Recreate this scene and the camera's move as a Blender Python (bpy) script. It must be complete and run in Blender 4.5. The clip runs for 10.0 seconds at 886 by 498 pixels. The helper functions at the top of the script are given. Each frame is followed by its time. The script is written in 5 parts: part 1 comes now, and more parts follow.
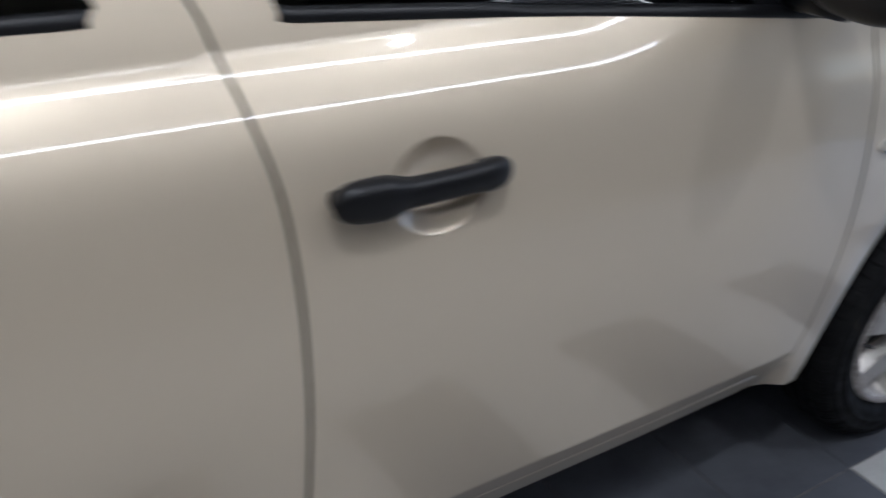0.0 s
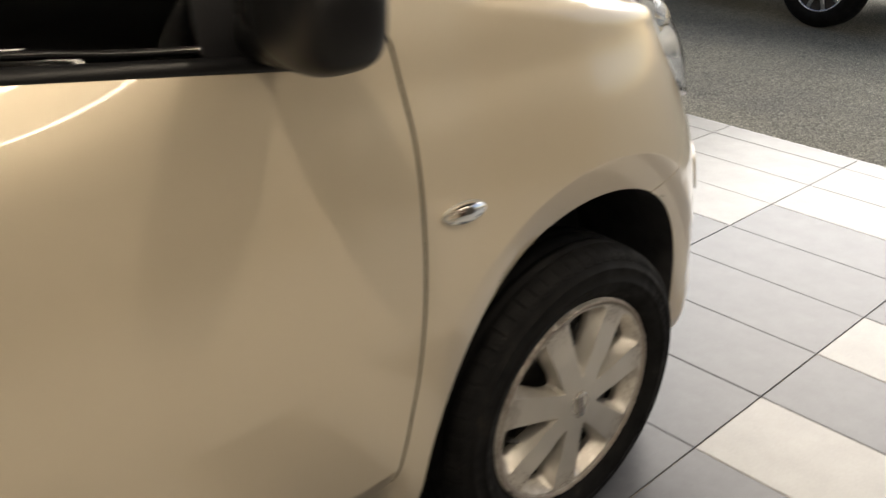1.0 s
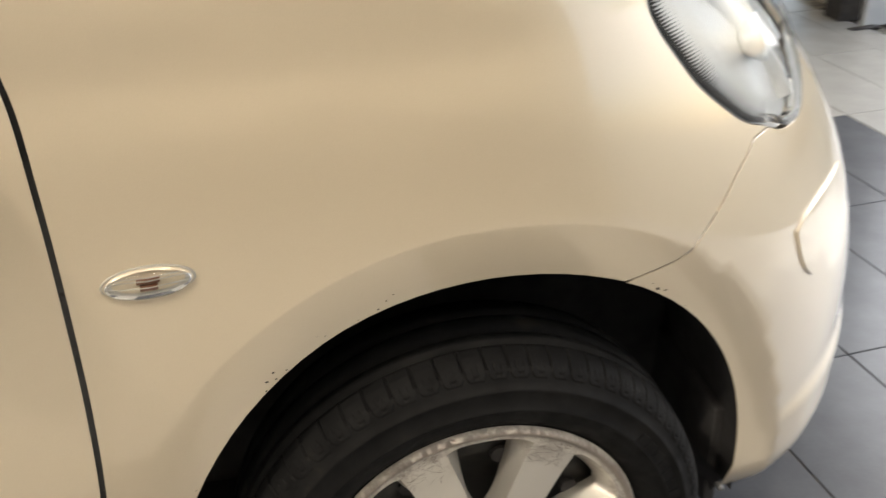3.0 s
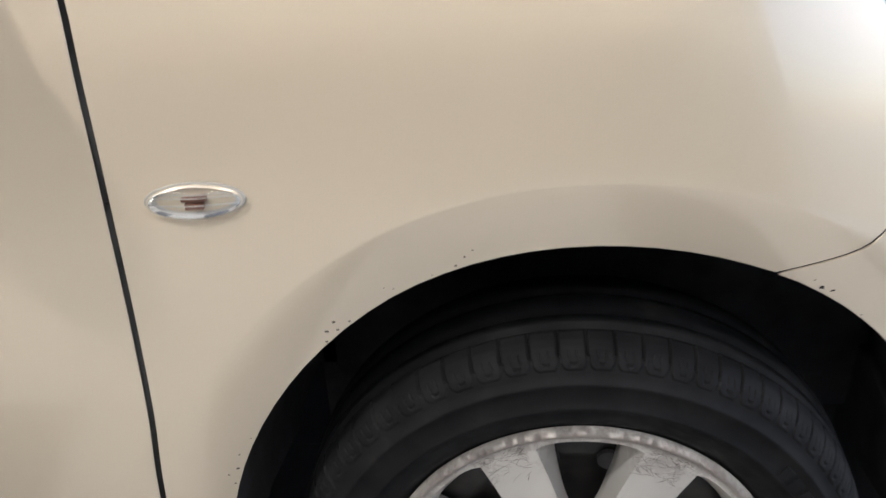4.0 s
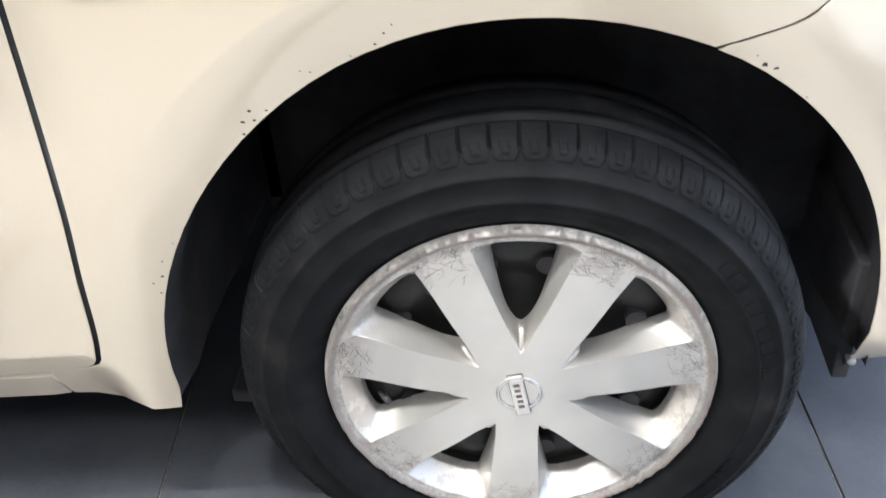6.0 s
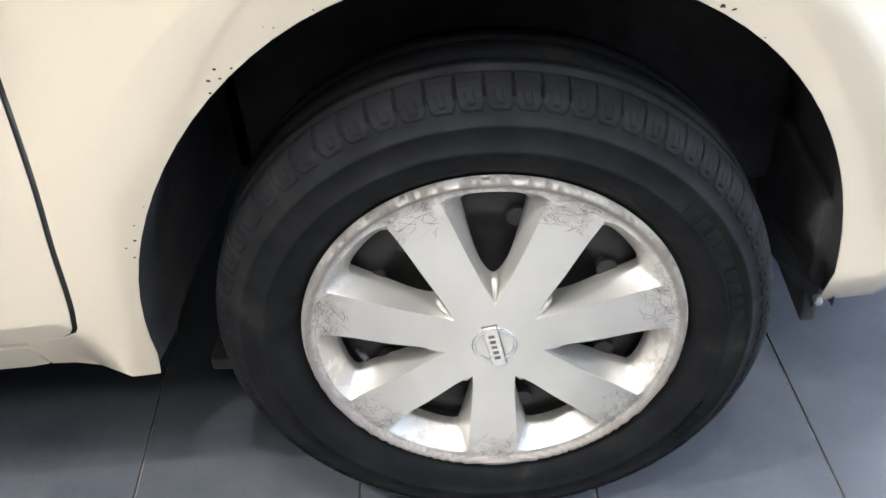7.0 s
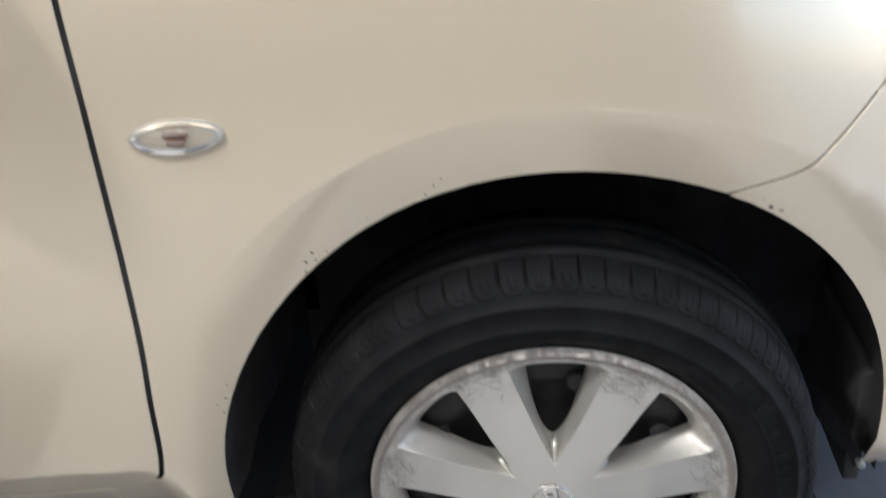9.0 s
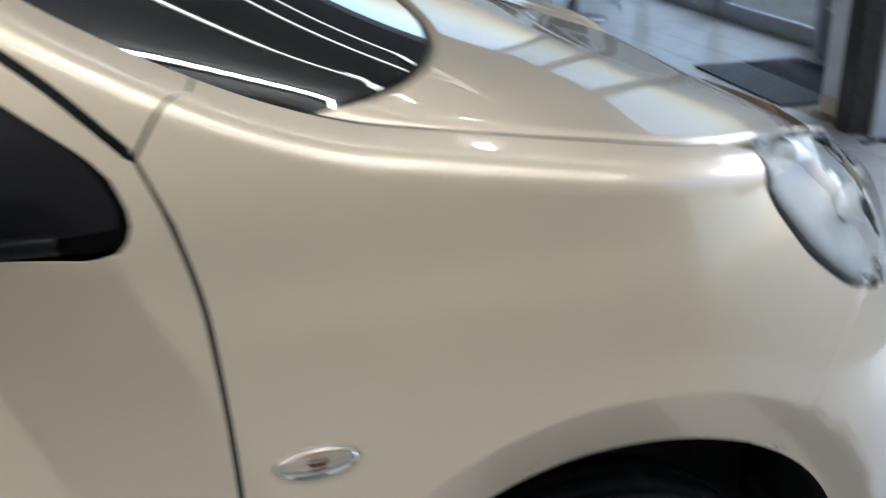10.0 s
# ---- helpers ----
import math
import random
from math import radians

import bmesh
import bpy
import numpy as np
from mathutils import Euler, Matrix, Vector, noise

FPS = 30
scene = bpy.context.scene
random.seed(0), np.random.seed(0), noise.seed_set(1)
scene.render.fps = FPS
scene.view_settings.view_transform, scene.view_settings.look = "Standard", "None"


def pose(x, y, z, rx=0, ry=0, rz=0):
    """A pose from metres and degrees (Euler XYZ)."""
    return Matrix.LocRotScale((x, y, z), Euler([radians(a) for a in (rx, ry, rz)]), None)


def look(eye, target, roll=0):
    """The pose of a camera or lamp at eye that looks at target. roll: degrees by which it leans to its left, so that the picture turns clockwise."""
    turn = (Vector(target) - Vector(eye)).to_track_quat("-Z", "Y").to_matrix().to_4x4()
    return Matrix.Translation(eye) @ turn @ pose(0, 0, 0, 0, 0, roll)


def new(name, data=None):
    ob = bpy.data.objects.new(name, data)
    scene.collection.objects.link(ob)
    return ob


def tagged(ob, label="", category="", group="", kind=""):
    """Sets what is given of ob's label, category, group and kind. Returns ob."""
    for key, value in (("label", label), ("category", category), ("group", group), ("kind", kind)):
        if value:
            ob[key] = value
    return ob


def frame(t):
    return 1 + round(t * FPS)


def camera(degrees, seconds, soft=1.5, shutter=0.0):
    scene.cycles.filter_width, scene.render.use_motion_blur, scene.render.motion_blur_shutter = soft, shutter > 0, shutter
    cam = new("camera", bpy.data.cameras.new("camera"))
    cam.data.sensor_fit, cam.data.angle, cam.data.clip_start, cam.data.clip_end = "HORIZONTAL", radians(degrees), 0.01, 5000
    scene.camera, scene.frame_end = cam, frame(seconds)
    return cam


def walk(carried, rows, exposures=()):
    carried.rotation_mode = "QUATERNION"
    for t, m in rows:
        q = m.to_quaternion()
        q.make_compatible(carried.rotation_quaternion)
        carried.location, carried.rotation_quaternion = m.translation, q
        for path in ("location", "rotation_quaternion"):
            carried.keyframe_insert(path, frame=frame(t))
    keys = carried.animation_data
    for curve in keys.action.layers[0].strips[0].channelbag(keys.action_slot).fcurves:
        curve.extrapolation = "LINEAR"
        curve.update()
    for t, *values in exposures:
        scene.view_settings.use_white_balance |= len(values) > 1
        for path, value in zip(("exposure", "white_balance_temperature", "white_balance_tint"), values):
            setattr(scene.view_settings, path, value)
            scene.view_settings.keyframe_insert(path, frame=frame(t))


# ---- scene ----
cam = camera(50.8, 10.0, 1.5, 0.5)
PATH = [
    (0, (-1.684, -0.962, 1.336), (-0.848, 0.562, 0.347), 3.4),
    (0.2, (-1.572, -0.935, 1.289), (-0.609, 0.546, 0.352), 2.6),
    (0.3, (-1.511, -0.915, 1.294), (-0.481, 0.518, 0.353), 3.0),
    (0.5, (-1.384, -0.9, 1.301), (-0.272, 0.46, 0.347), 3.1),
    (1, (-1.113, -0.93, 1.257), (0.053, 0.454, 0.408), 2.2),
    (1.2, (-0.992, -0.93, 1.261), (0.157, 0.455, 0.389), 1.7),
    (1.5, (-0.824, -0.921, 1.252), (0.303, 0.495, 0.4), 1.2),
    (2, (-0.538, -0.87, 1.26), (0.483, 0.591, 0.353), 2.0),
    (2.5, (-0.317, -0.864, 1.22), (0.345, 0.784, 0.299), -0.7),
    (3, (-0.19, -0.8, 1.189), (0.126, 0.917, 0.214), -1.2),
    (3.2, (-0.148, -0.777, 1.172), (0.04, 0.951, 0.183), -2.3),
    (4.5, (0.004, -0.671, 1.048), (-0.327, 1.019, 0.031), -3.1),
    (5, (0.011, -0.678, 1.023), (-0.282, 0.977, -0.062), -3.3),
    (5.5, (0.017, -0.688, 1.005), (-0.221, 0.935, -0.14), -3.5),
    (6, (0.02, -0.702, 0.987), (-0.185, 0.897, -0.196), -4.0),
    (7.5, (0.027, -0.729, 0.973), (-0.12, 0.842, -0.256), -5.4),
    (8, (0.025, -0.733, 0.992), (-0.141, 0.876, -0.184), -5.4),
    (8.5, (0.017, -0.739, 1.017), (-0.179, 0.908, -0.1), -5.2),
    (9, (-0.009, -0.752, 1.078), (-0.217, 0.942, 0.035), -4.5),
    (9.5, (-0.105, -0.781, 1.17), (-0.166, 0.978, 0.22), -5.7),
    (9.7, (-0.198, -0.778, 1.227), (-0.05, 0.987, 0.298), -5.6),
    (9.9, (-0.315, -0.775, 1.27), (0.054, 1.012, 0.451), -3.5),
    (10, (-0.341, -0.783, 1.29), (0.011, 1.016, 0.498), -1.7),
]
EXPOSURES = [(0.0, -0.02, 4950, 13), (0.5, 0.25, 5250, 14), (1.0, 0.22, 6850, 11), (1.5, 0.26, 6900, 10), (2.0, 0.1, 7000, 10), (2.5, 0.32, 7200, 10), (3.0, 0.95, 6500, 10), (3.9, 1.12, 5550, 12), (4.5, 1.27, 5200, 14), (5.5, 1.8, 5300, 10), (6.0, 2.0, 5250, 10), (7.5, 1.93, 5350, 9), (8.0, 1.8, 5400, 9), (8.5, 1.58, 5300, 9), (9.0, 1.2, 5300, 10), (9.5, 0.85, 5100, 9), (10.0, 0.44, 5250, 9)]
walk(cam, [(t, look(eye, target, roll)) for t, eye, target, roll in PATH], EXPOSURES)

# ---------- light and world ----------
TUBE = (1.0, 0.885, 0.71)
world = bpy.data.worlds.new("overcast_sky")
scene.world = world
world.use_nodes = True
sky = world.node_tree.nodes.new("ShaderNodeTexSky")
sky.sky_type, sky.sun_disc = "NISHITA", False
sky.dust_density, sky.ozone_density = 2.0, 0.8
sky.sun_elevation, sky.sun_rotation = radians(38), radians(66)
world.node_tree.links.new(sky.outputs[0], world.node_tree.nodes["Background"].inputs[0])
world.node_tree.nodes["Background"].inputs[1].default_value = 0.13
sun = new("sun", bpy.data.lights.new("sun", "SUN"))
sun.data.energy, sun.data.angle, sun.data.color = 2.1, radians(50), (0.93, 0.97, 1.0)
sun.matrix_world = look((12, 5.0, 9.2), (1, 0, 0))


def tube_light(x, y, z, length, watts, turn=0.0):
    """The light of one ceiling fluorescent fitting, shining down."""
    lamp = new("tube_light", bpy.data.lights.new("tube_light", "AREA"))
    lamp.data.shape, lamp.data.size, lamp.data.size_y = "RECTANGLE", length, 0.018
    lamp.data.energy, lamp.data.color = watts, TUBE
    lamp.matrix_world = pose(x, y, z, 0, 0, turn)
    return lamp


# ---------- materials ----------
def material(name, colour, rough=0.5, metal=0.0, coat=0.0, spec=0.5):
    m = bpy.data.materials.new(name)
    m.use_nodes = True
    b = m.node_tree.nodes["Principled BSDF"]
    b.inputs["Base Color"].default_value = (*colour, 1)
    b.inputs["Roughness"].default_value, b.inputs["Metallic"].default_value = rough, metal
    b.inputs["Coat Weight"].default_value, b.inputs["Coat Roughness"].default_value = coat, 0.02
    b.inputs["Specular IOR Level"].default_value = spec
    return m


def node(m, kind, **sets):
    n = m.node_tree.nodes.new(kind)
    for key, value in sets.items():
        n.inputs[key.replace("_", " ")].default_value = value
    return n


def join(m, out, into):
    m.node_tree.links.new(out, into)


def bsdf(m):
    return m.node_tree.nodes["Principled BSDF"]


def coords(m):
    return m.node_tree.nodes.new("ShaderNodeTexCoord").outputs["Object"]


def ramp(m, fac, stops):
    r = m.node_tree.nodes.new("ShaderNodeValToRGB")
    e = r.color_ramp.elements
    while len(e) < len(stops):
        e.new(0.5)
    for n, (p, c) in enumerate(stops):
        e[n].position, e[n].color = p, (*c, 1) if len(c) == 3 else c
    join(m, fac, r.inputs[0])
    return r.outputs[0]


def mix(m, fac, a, b, how="MIX"):
    n = m.node_tree.nodes.new("ShaderNodeMix")
    n.data_type, n.blend_type = "RGBA", how
    for value, slot in ((fac, 0), (a, 6), (b, 7)):
        if isinstance(value, (int, float)):
            n.inputs[slot].default_value = value
        elif isinstance(value, tuple):
            n.inputs[slot].default_value = (*value, 1)
        else:
            join(m, value, n.inputs[slot])
    return n.outputs[2]


def grain(m, scale, detail=4.0, rough=0.6, source=None):
    n = node(m, "ShaderNodeTexNoise", Scale=scale, Detail=detail, Roughness=rough)
    join(m, source or coords(m), n.inputs[0])
    return n.outputs[0]


def relief(m, height, strength=0.2, distance=0.002):
    n = node(m, "ShaderNodeBump", Strength=strength, Distance=distance)
    join(m, height, n.inputs["Height"])
    join(m, n.outputs[0], bsdf(m).inputs["Normal"])


def mottled(m, scale, dark, light, low=0.35, high=0.65):
    join(m, ramp(m, grain(m, scale), [(low, dark), (high, light)]), bsdf(m).inputs["Base Color"])
    return m


PAINT_A, PAINT_B = (0.625, 0.538, 0.406), (0.645, 0.557, 0.424)
paint = material("cream_paint", PAINT_A, 0.40, 0.43, 1.0)
bsdf(paint).inputs["Coat IOR"].default_value = 1.68
mottled(paint, 900, PAINT_A, PAINT_B)
orange_peel = grain(paint, 260, 2.0)
n = node(paint, "ShaderNodeBump", Strength=0.006, Distance=0.0005)
join(paint, orange_peel, n.inputs["Height"])
join(paint, n.outputs[0], bsdf(paint).inputs["Coat Normal"])
black_plastic = material("black_plastic", (0.006, 0.006, 0.007), 0.38, spec=0.3)
relief(black_plastic, grain(black_plastic, 900, 2), 0.15, 0.0004)
gloss_black = material("gloss_black", (0.006, 0.006, 0.007), 0.12, 0, 0.6)
liner_black = mottled(material("liner_black", (0.05, 0.05, 0.052), 0.8, spec=0.25), 14, (0.036, 0.035, 0.038), (0.062, 0.060, 0.062))
dark_cloth = material("dark_cloth", (0.012, 0.012, 0.014), 0.9)
relief(dark_cloth, grain(dark_cloth, 400, 2), 0.3)
steel_black = mottled(material("steel_black", (0.01, 0.01, 0.011), 0.5), 40, (0.006, 0.006, 0.007), (0.018, 0.017, 0.016))
chrome = material("chrome", (0.85, 0.85, 0.86), 0.09, 1.0)
chip = material("chipped_primer", (0.03, 0.022, 0.018), 0.8)

rubber = material("tyre_rubber", (0.012, 0.012, 0.013), 0.62, spec=0.09)
r_dust = ramp(rubber, grain(rubber, 22, 6), [(0.4, (0.006, 0.006, 0.0065)), (0.62, (0.010, 0.010, 0.0105)), (0.80, (0.028, 0.025, 0.021))])
join(rubber, r_dust, bsdf(rubber).inputs["Base Color"])
join(rubber, ramp(rubber, grain(rubber, 35, 4), [(0.3, (0.5, 0.5, 0.5)), (0.7, (0.8, 0.8, 0.8))]), bsdf(rubber).inputs["Roughness"])
relief(rubber, grain(rubber, 500, 3), 0.15, 0.0005)

silver = material("silver_wheel_paint", (0.58, 0.57, 0.55), 0.3, 0.70, 0.05)
sc = coords(silver)
sep = silver.node_tree.nodes.new("ShaderNodeSeparateXYZ")
join(silver, sc, sep.inputs[0])


def arith(m, how, a, b=None):
    q = m.node_tree.nodes.new("ShaderNodeMath")
    q.operation = how
    for slot, value in enumerate((a, b)):
        if value is None:
            continue
        if isinstance(value, (int, float)):
            q.inputs[slot].default_value = value
        else:
            join(m, value, q.inputs[slot])
    return q.outputs[0]


radius = arith(silver, "SQRT", arith(silver, "ADD", arith(silver, "MULTIPLY", sep.outputs[0], sep.outputs[0]), arith(silver, "MULTIPLY", sep.outputs[2], sep.outputs[2])))
# kerb scuffs: thin curly scratches at the spoke ends and a worn ragged lip
zone = ramp(silver, radius, [(0.148, (0, 0, 0)), (0.178, (1, 1, 1))])
patch = ramp(silver, grain(silver, 34, 6, 0.75, sc), [(0.47, (0, 0, 0)), (0.53, (1, 1, 1))])
ragged = arith(silver, "ADD", radius, arith(silver, "MULTIPLY", arith(silver, "SUBTRACT", grain(silver, 420, 4, 0.7, sc), 0.5), 0.007))
lip = mix(silver, 1.0, ramp(silver, ragged, [(0.1895, (0, 0, 0)), (0.1905, (1, 1, 1))]), ramp(silver, radius, [(0.1960, (1, 1, 1)), (0.1975, (0, 0, 0))]), "MULTIPLY")
tone = ramp(silver, grain(silver, 9, 3, 0.5, sc), [(0.3, (0.55, 0.525, 0.485)), (0.7, (0.62, 0.595, 0.555))])
worn = mix(silver, mix(silver, 0.85, (0, 0, 0), lip), tone, (0.27, 0.235, 0.215))
join(silver, mix(silver, mix(silver, 0.42, (0, 0, 0), mix(silver, 1.0, patch, zone, "MULTIPLY")), worn, (0.28, 0.235, 0.215)), bsdf(silver).inputs["Base Color"])
dull = ramp(silver, radius, [(0.183, (0, 0, 0)), (0.188, (1, 1, 1))])
join(silver, mix(silver, dull, (0.46, 0.46, 0.46), (0.66, 0.66, 0.66)), bsdf(silver).inputs["Roughness"])
scratch_brown = material("scratch_brown", (0.10, 0.075, 0.065), 0.7)
emblem_metal = material("emblem_metal", (0.62, 0.60, 0.57), 0.25, 0.9)
emblem_dark = material("emblem_edge", (0.12, 0.09, 0.085), 0.5, 0.3)

tinted = material("tinted_glass", (0.02, 0.024, 0.023), 0.0)
bsdf(tinted).inputs["Transmission Weight"].default_value = 1.0
bsdf(tinted).inputs["IOR"].default_value = 1.45
clear = bpy.data.materials.new("clear_lens")
clear.use_nodes = True
see_through = node(clear, "ShaderNodeBsdfTransparent", Color=(0.96, 0.97, 0.97, 1))
sheen = node(clear, "ShaderNodeBsdfGlossy", Roughness=0.03)
edge_gloss = node(clear, "ShaderNodeFresnel", IOR=1.5)
lens_mix = clear.node_tree.nodes.new("ShaderNodeMixShader")
join(clear, edge_gloss.outputs[0], lens_mix.inputs[0])
join(clear, see_through.outputs[0], lens_mix.inputs[1])
join(clear, sheen.outputs[0], lens_mix.inputs[2])
join(clear, lens_mix.outputs[0], clear.node_tree.nodes["Material Output"].inputs["Surface"])
lamp_metal = material("lamp_reflector", (0.84, 0.86, 0.88), 0.17, 0.45)
relief(lamp_metal, grain(lamp_metal, 42, 2.0), 0.45, 0.004)
lamp_white = material("bright_reflector", (0.86, 0.88, 0.90), 0.22, 0.45)
lamp_band = material("lamp_dark_band", (0.05, 0.055, 0.06), 0.5, 0.0, spec=0.2)
chk = node(lamp_band, "ShaderNodeTexChecker", Scale=420.0)
chk.inputs["Color1"].default_value, chk.inputs["Color2"].default_value = (0.006, 0.006, 0.007, 1), (0.03, 0.031, 0.033, 1)
join(lamp_band, coords(lamp_band), chk.inputs[0])
join(lamp_band, chk.outputs[0], bsdf(lamp_band).inputs["Base Color"])
pale_plastic = material("pale_clear_plastic", (0.31, 0.30, 0.27), 0.3)
indicator_metal = material("indicator_reflector", (0.48, 0.47, 0.45), 0.3, 0.5)
amber = material("amber_bulb", (0.13, 0.05, 0.025), 0.3)
red_reflex = material("red_reflex", (0.5, 0.05, 0.07), 0.2)


def tile_material(name, dark, light, rough):
    """Glazed tile: cloudy base, fine grain, a tone of its own for each piece, and dull dusty patches."""
    m = material(name, dark, rough)
    base = ramp(m, grain(m, 7, 6), [(0.35, dark), (0.68, light)])
    speck = ramp(m, grain(m, 160, 2), [(0.35, (0.94, 0.94, 0.94)), (0.65, (1, 1, 1))])
    own = m.node_tree.nodes.new("ShaderNodeObjectInfo").outputs["Random"]
    own = ramp(m, own, [(0.0, (0.93, 0.93, 0.93)), (1.0, (1, 1, 1))])
    join(m, mix(m, 1.0, mix(m, 1.0, base, speck, "MULTIPLY"), own, "MULTIPLY"), bsdf(m).inputs["Base Color"])
    bsdf(m).inputs["Specular IOR Level"].default_value = 0.36
    return m


tile_grey = tile_material("grey_tile", (0.067, 0.070, 0.080), (0.090, 0.094, 0.104), 0.27)
tile_white = tile_material("white_tile", (0.36, 0.352, 0.332), (0.42, 0.412, 0.388), 0.27)
grout = mottled(material("grout", (0.2, 0.17, 0.13), 0.9), 30, (0.09, 0.085, 0.08), (0.26, 0.22, 0.17))
asphalt = material("asphalt", (0.06, 0.06, 0.055), 0.92)
stones = node(asphalt, "ShaderNodeTexVoronoi", Scale=210.0)
join(asphalt, coords(asphalt), stones.inputs[0])
a_col = ramp(asphalt, stones.outputs["Color"], [(0.2, (0.08, 0.079, 0.067)), (0.6, (0.23, 0.224, 0.19)), (0.92, (0.60, 0.58, 0.50))])
a_wide = ramp(asphalt, grain(asphalt, 0.9, 5), [(0.3, (0.75, 0.74, 0.74)), (0.7, (1.15, 1.12, 1.02))])
join(asphalt, mix(asphalt, 1.0, a_col, a_wide, "MULTIPLY"), bsdf(asphalt).inputs["Base Color"])
relief(asphalt, stones.outputs["Distance"], 0.6, 0.006)
yellow_line = mottled(material("worn_yellow_road_paint", (0.5, 0.36, 0.1), 0.8), 25, (0.20, 0.16, 0.09), (0.55, 0.42, 0.16), 0.3, 0.5)
white_wall = mottled(material("white_wall_paint", (0.72, 0.71, 0.69), 0.7), 3, (0.68, 0.67, 0.65), (0.74, 0.73, 0.71))
grey_wall = mottled(material("grey_wall_paint", (0.15, 0.145, 0.14), 0.7), 3, (0.13, 0.125, 0.12), (0.17, 0.165, 0.16))
pier_paint = mottled(material("pale_pier_paint", (0.62, 0.66, 0.72), 0.55), 8, (0.58, 0.62, 0.68), (0.68, 0.71, 0.76))
ceiling_paint = mottled(material("grey_ceiling_board", (0.10, 0.10, 0.098), 0.85), 5, (0.085, 0.085, 0.083), (0.115, 0.115, 0.112))
brown_metal = mottled(material("dark_brown_metal", (0.045, 0.04, 0.038), 0.4, 0.4), 30, (0.035, 0.031, 0.03), (0.06, 0.053, 0.05))
grey_metal = mottled(material("grey_aluminium", (0.35, 0.35, 0.36), 0.4, 0.6), 20, (0.30, 0.30, 0.31), (0.38, 0.38, 0.39))
cream_box = mottled(material("cream_board", (0.55, 0.50, 0.42), 0.6), 12, (0.5, 0.455, 0.38), (0.6, 0.55, 0.465))
mat_fibre = mottled(material("grey_doormat_fibre", (0.05, 0.055, 0.065), 0.95), 60, (0.03, 0.033, 0.04), (0.085, 0.09, 0.10))
relief(mat_fibre, grain(mat_fibre, 300, 2), 0.8, 0.004)
pane_glass = material("pane_glass", (0.55, 0.6, 0.62), 0.0)
bsdf(pane_glass).inputs["Transmission Weight"].default_value = 1.0
bsdf(pane_glass).inputs["IOR"].default_value = 1.25
dark_paint = material("dark_car_paint", (0.008, 0.008, 0.010), 0.25, 0.2, 1.0)
red_sign = mottled(material("dark_red_sign", (0.16, 0.012, 0.014), 0.5), 10, (0.13, 0.01, 0.012), (0.18, 0.015, 0.017))
bright_red = mottled(material("red_banner", (0.5, 0.05, 0.05), 0.7), 12, (0.45, 0.04, 0.04), (0.55, 0.06, 0.055))
pale_bar = material("pale_sign_bar", (0.6, 0.6, 0.58), 0.5)
tube_white = material("tube_glow", (0.9, 0.9, 0.9), 0.5)
bsdf(tube_white).inputs["Emission Color"].default_value = (*TUBE, 1)
bsdf(tube_white).inputs["Emission Strength"].default_value = 13.0
tube_dim = material("dim_tube_glow", (0.85, 0.85, 0.83), 0.5)
bsdf(tube_dim).inputs["Emission Color"].default_value = (*TUBE, 1)
bsdf(tube_dim).inputs["Emission Strength"].default_value = 1.0


# ---------- mesh helpers ----------
def empty(name, place=(0, 0, 0)):
    ob = new(name)
    ob.location = place
    return ob


def stands(ob):
    """Where ob stands in the world, by its parents."""
    m = Matrix.Translation(ob.location)
    return stands(ob.parent) @ ob.matrix_parent_inverse @ m if ob.parent else m


def part(name, bm, mat, parent, label="", smooth=True):
    me = bpy.data.meshes.new(name)
    bm.to_mesh(me)
    bm.free()
    for m in mat if isinstance(mat, (list, tuple)) else (mat,):
        me.materials.append(m)
    for p in me.polygons:
        p.use_smooth = smooth
    ob = new(name, me)
    if parent is not None:
        ob.parent = parent
        ob.matrix_parent_inverse = stands(parent).inverted()
    return tagged(ob, label)


def raw(name, verts, faces, mat, parent, label="", normals=None, smooth=True):
    me = bpy.data.meshes.new(name)
    me.from_pydata([tuple(v) for v in verts], [], faces)
    me.materials.append(mat)
    for p in me.polygons:
        p.use_smooth = smooth
    if normals is not None:
        me.normals_split_custom_set_from_vertices([tuple(v) for v in normals])
    ob = new(name, me)
    if parent is not None:
        ob.parent = parent
        ob.matrix_parent_inverse = stands(parent).inverted()
    return tagged(ob, label)


def box(lo, hi, bevel=0.0, bm=None, m=None):
    bm = bm or bmesh.new()
    made = bmesh.ops.create_cube(bm, size=1)["verts"]
    for v in made:
        v.co = Vector([lo[i] + (v.co[i] + 0.5) * (hi[i] - lo[i]) for i in range(3)])
    if bevel:
        edges = list({e for v in made for e in v.link_edges})
        bmesh.ops.bevel(bm, geom=edges, offset=bevel, segments=2, affect="EDGES", profile=0.6)
    if m is not None:
        bmesh.ops.transform(bm, matrix=m, verts=bm.verts)
    return bm


def lathe(profile, segments=96, bm=None):
    """Turn (radius, y) round the y axis, about (0, 0)."""
    bm = bm or bmesh.new()
    rings = [[bm.verts.new((r * math.cos(2 * math.pi * k / segments), y, r * math.sin(2 * math.pi * k / segments))) for k in range(segments)] for r, y in profile]
    for a, b in zip(rings, rings[1:]):
        for k in range(segments):
            j = (k + 1) % segments
            bm.faces.new((a[k], b[k], b[j], a[j]))
    return bm


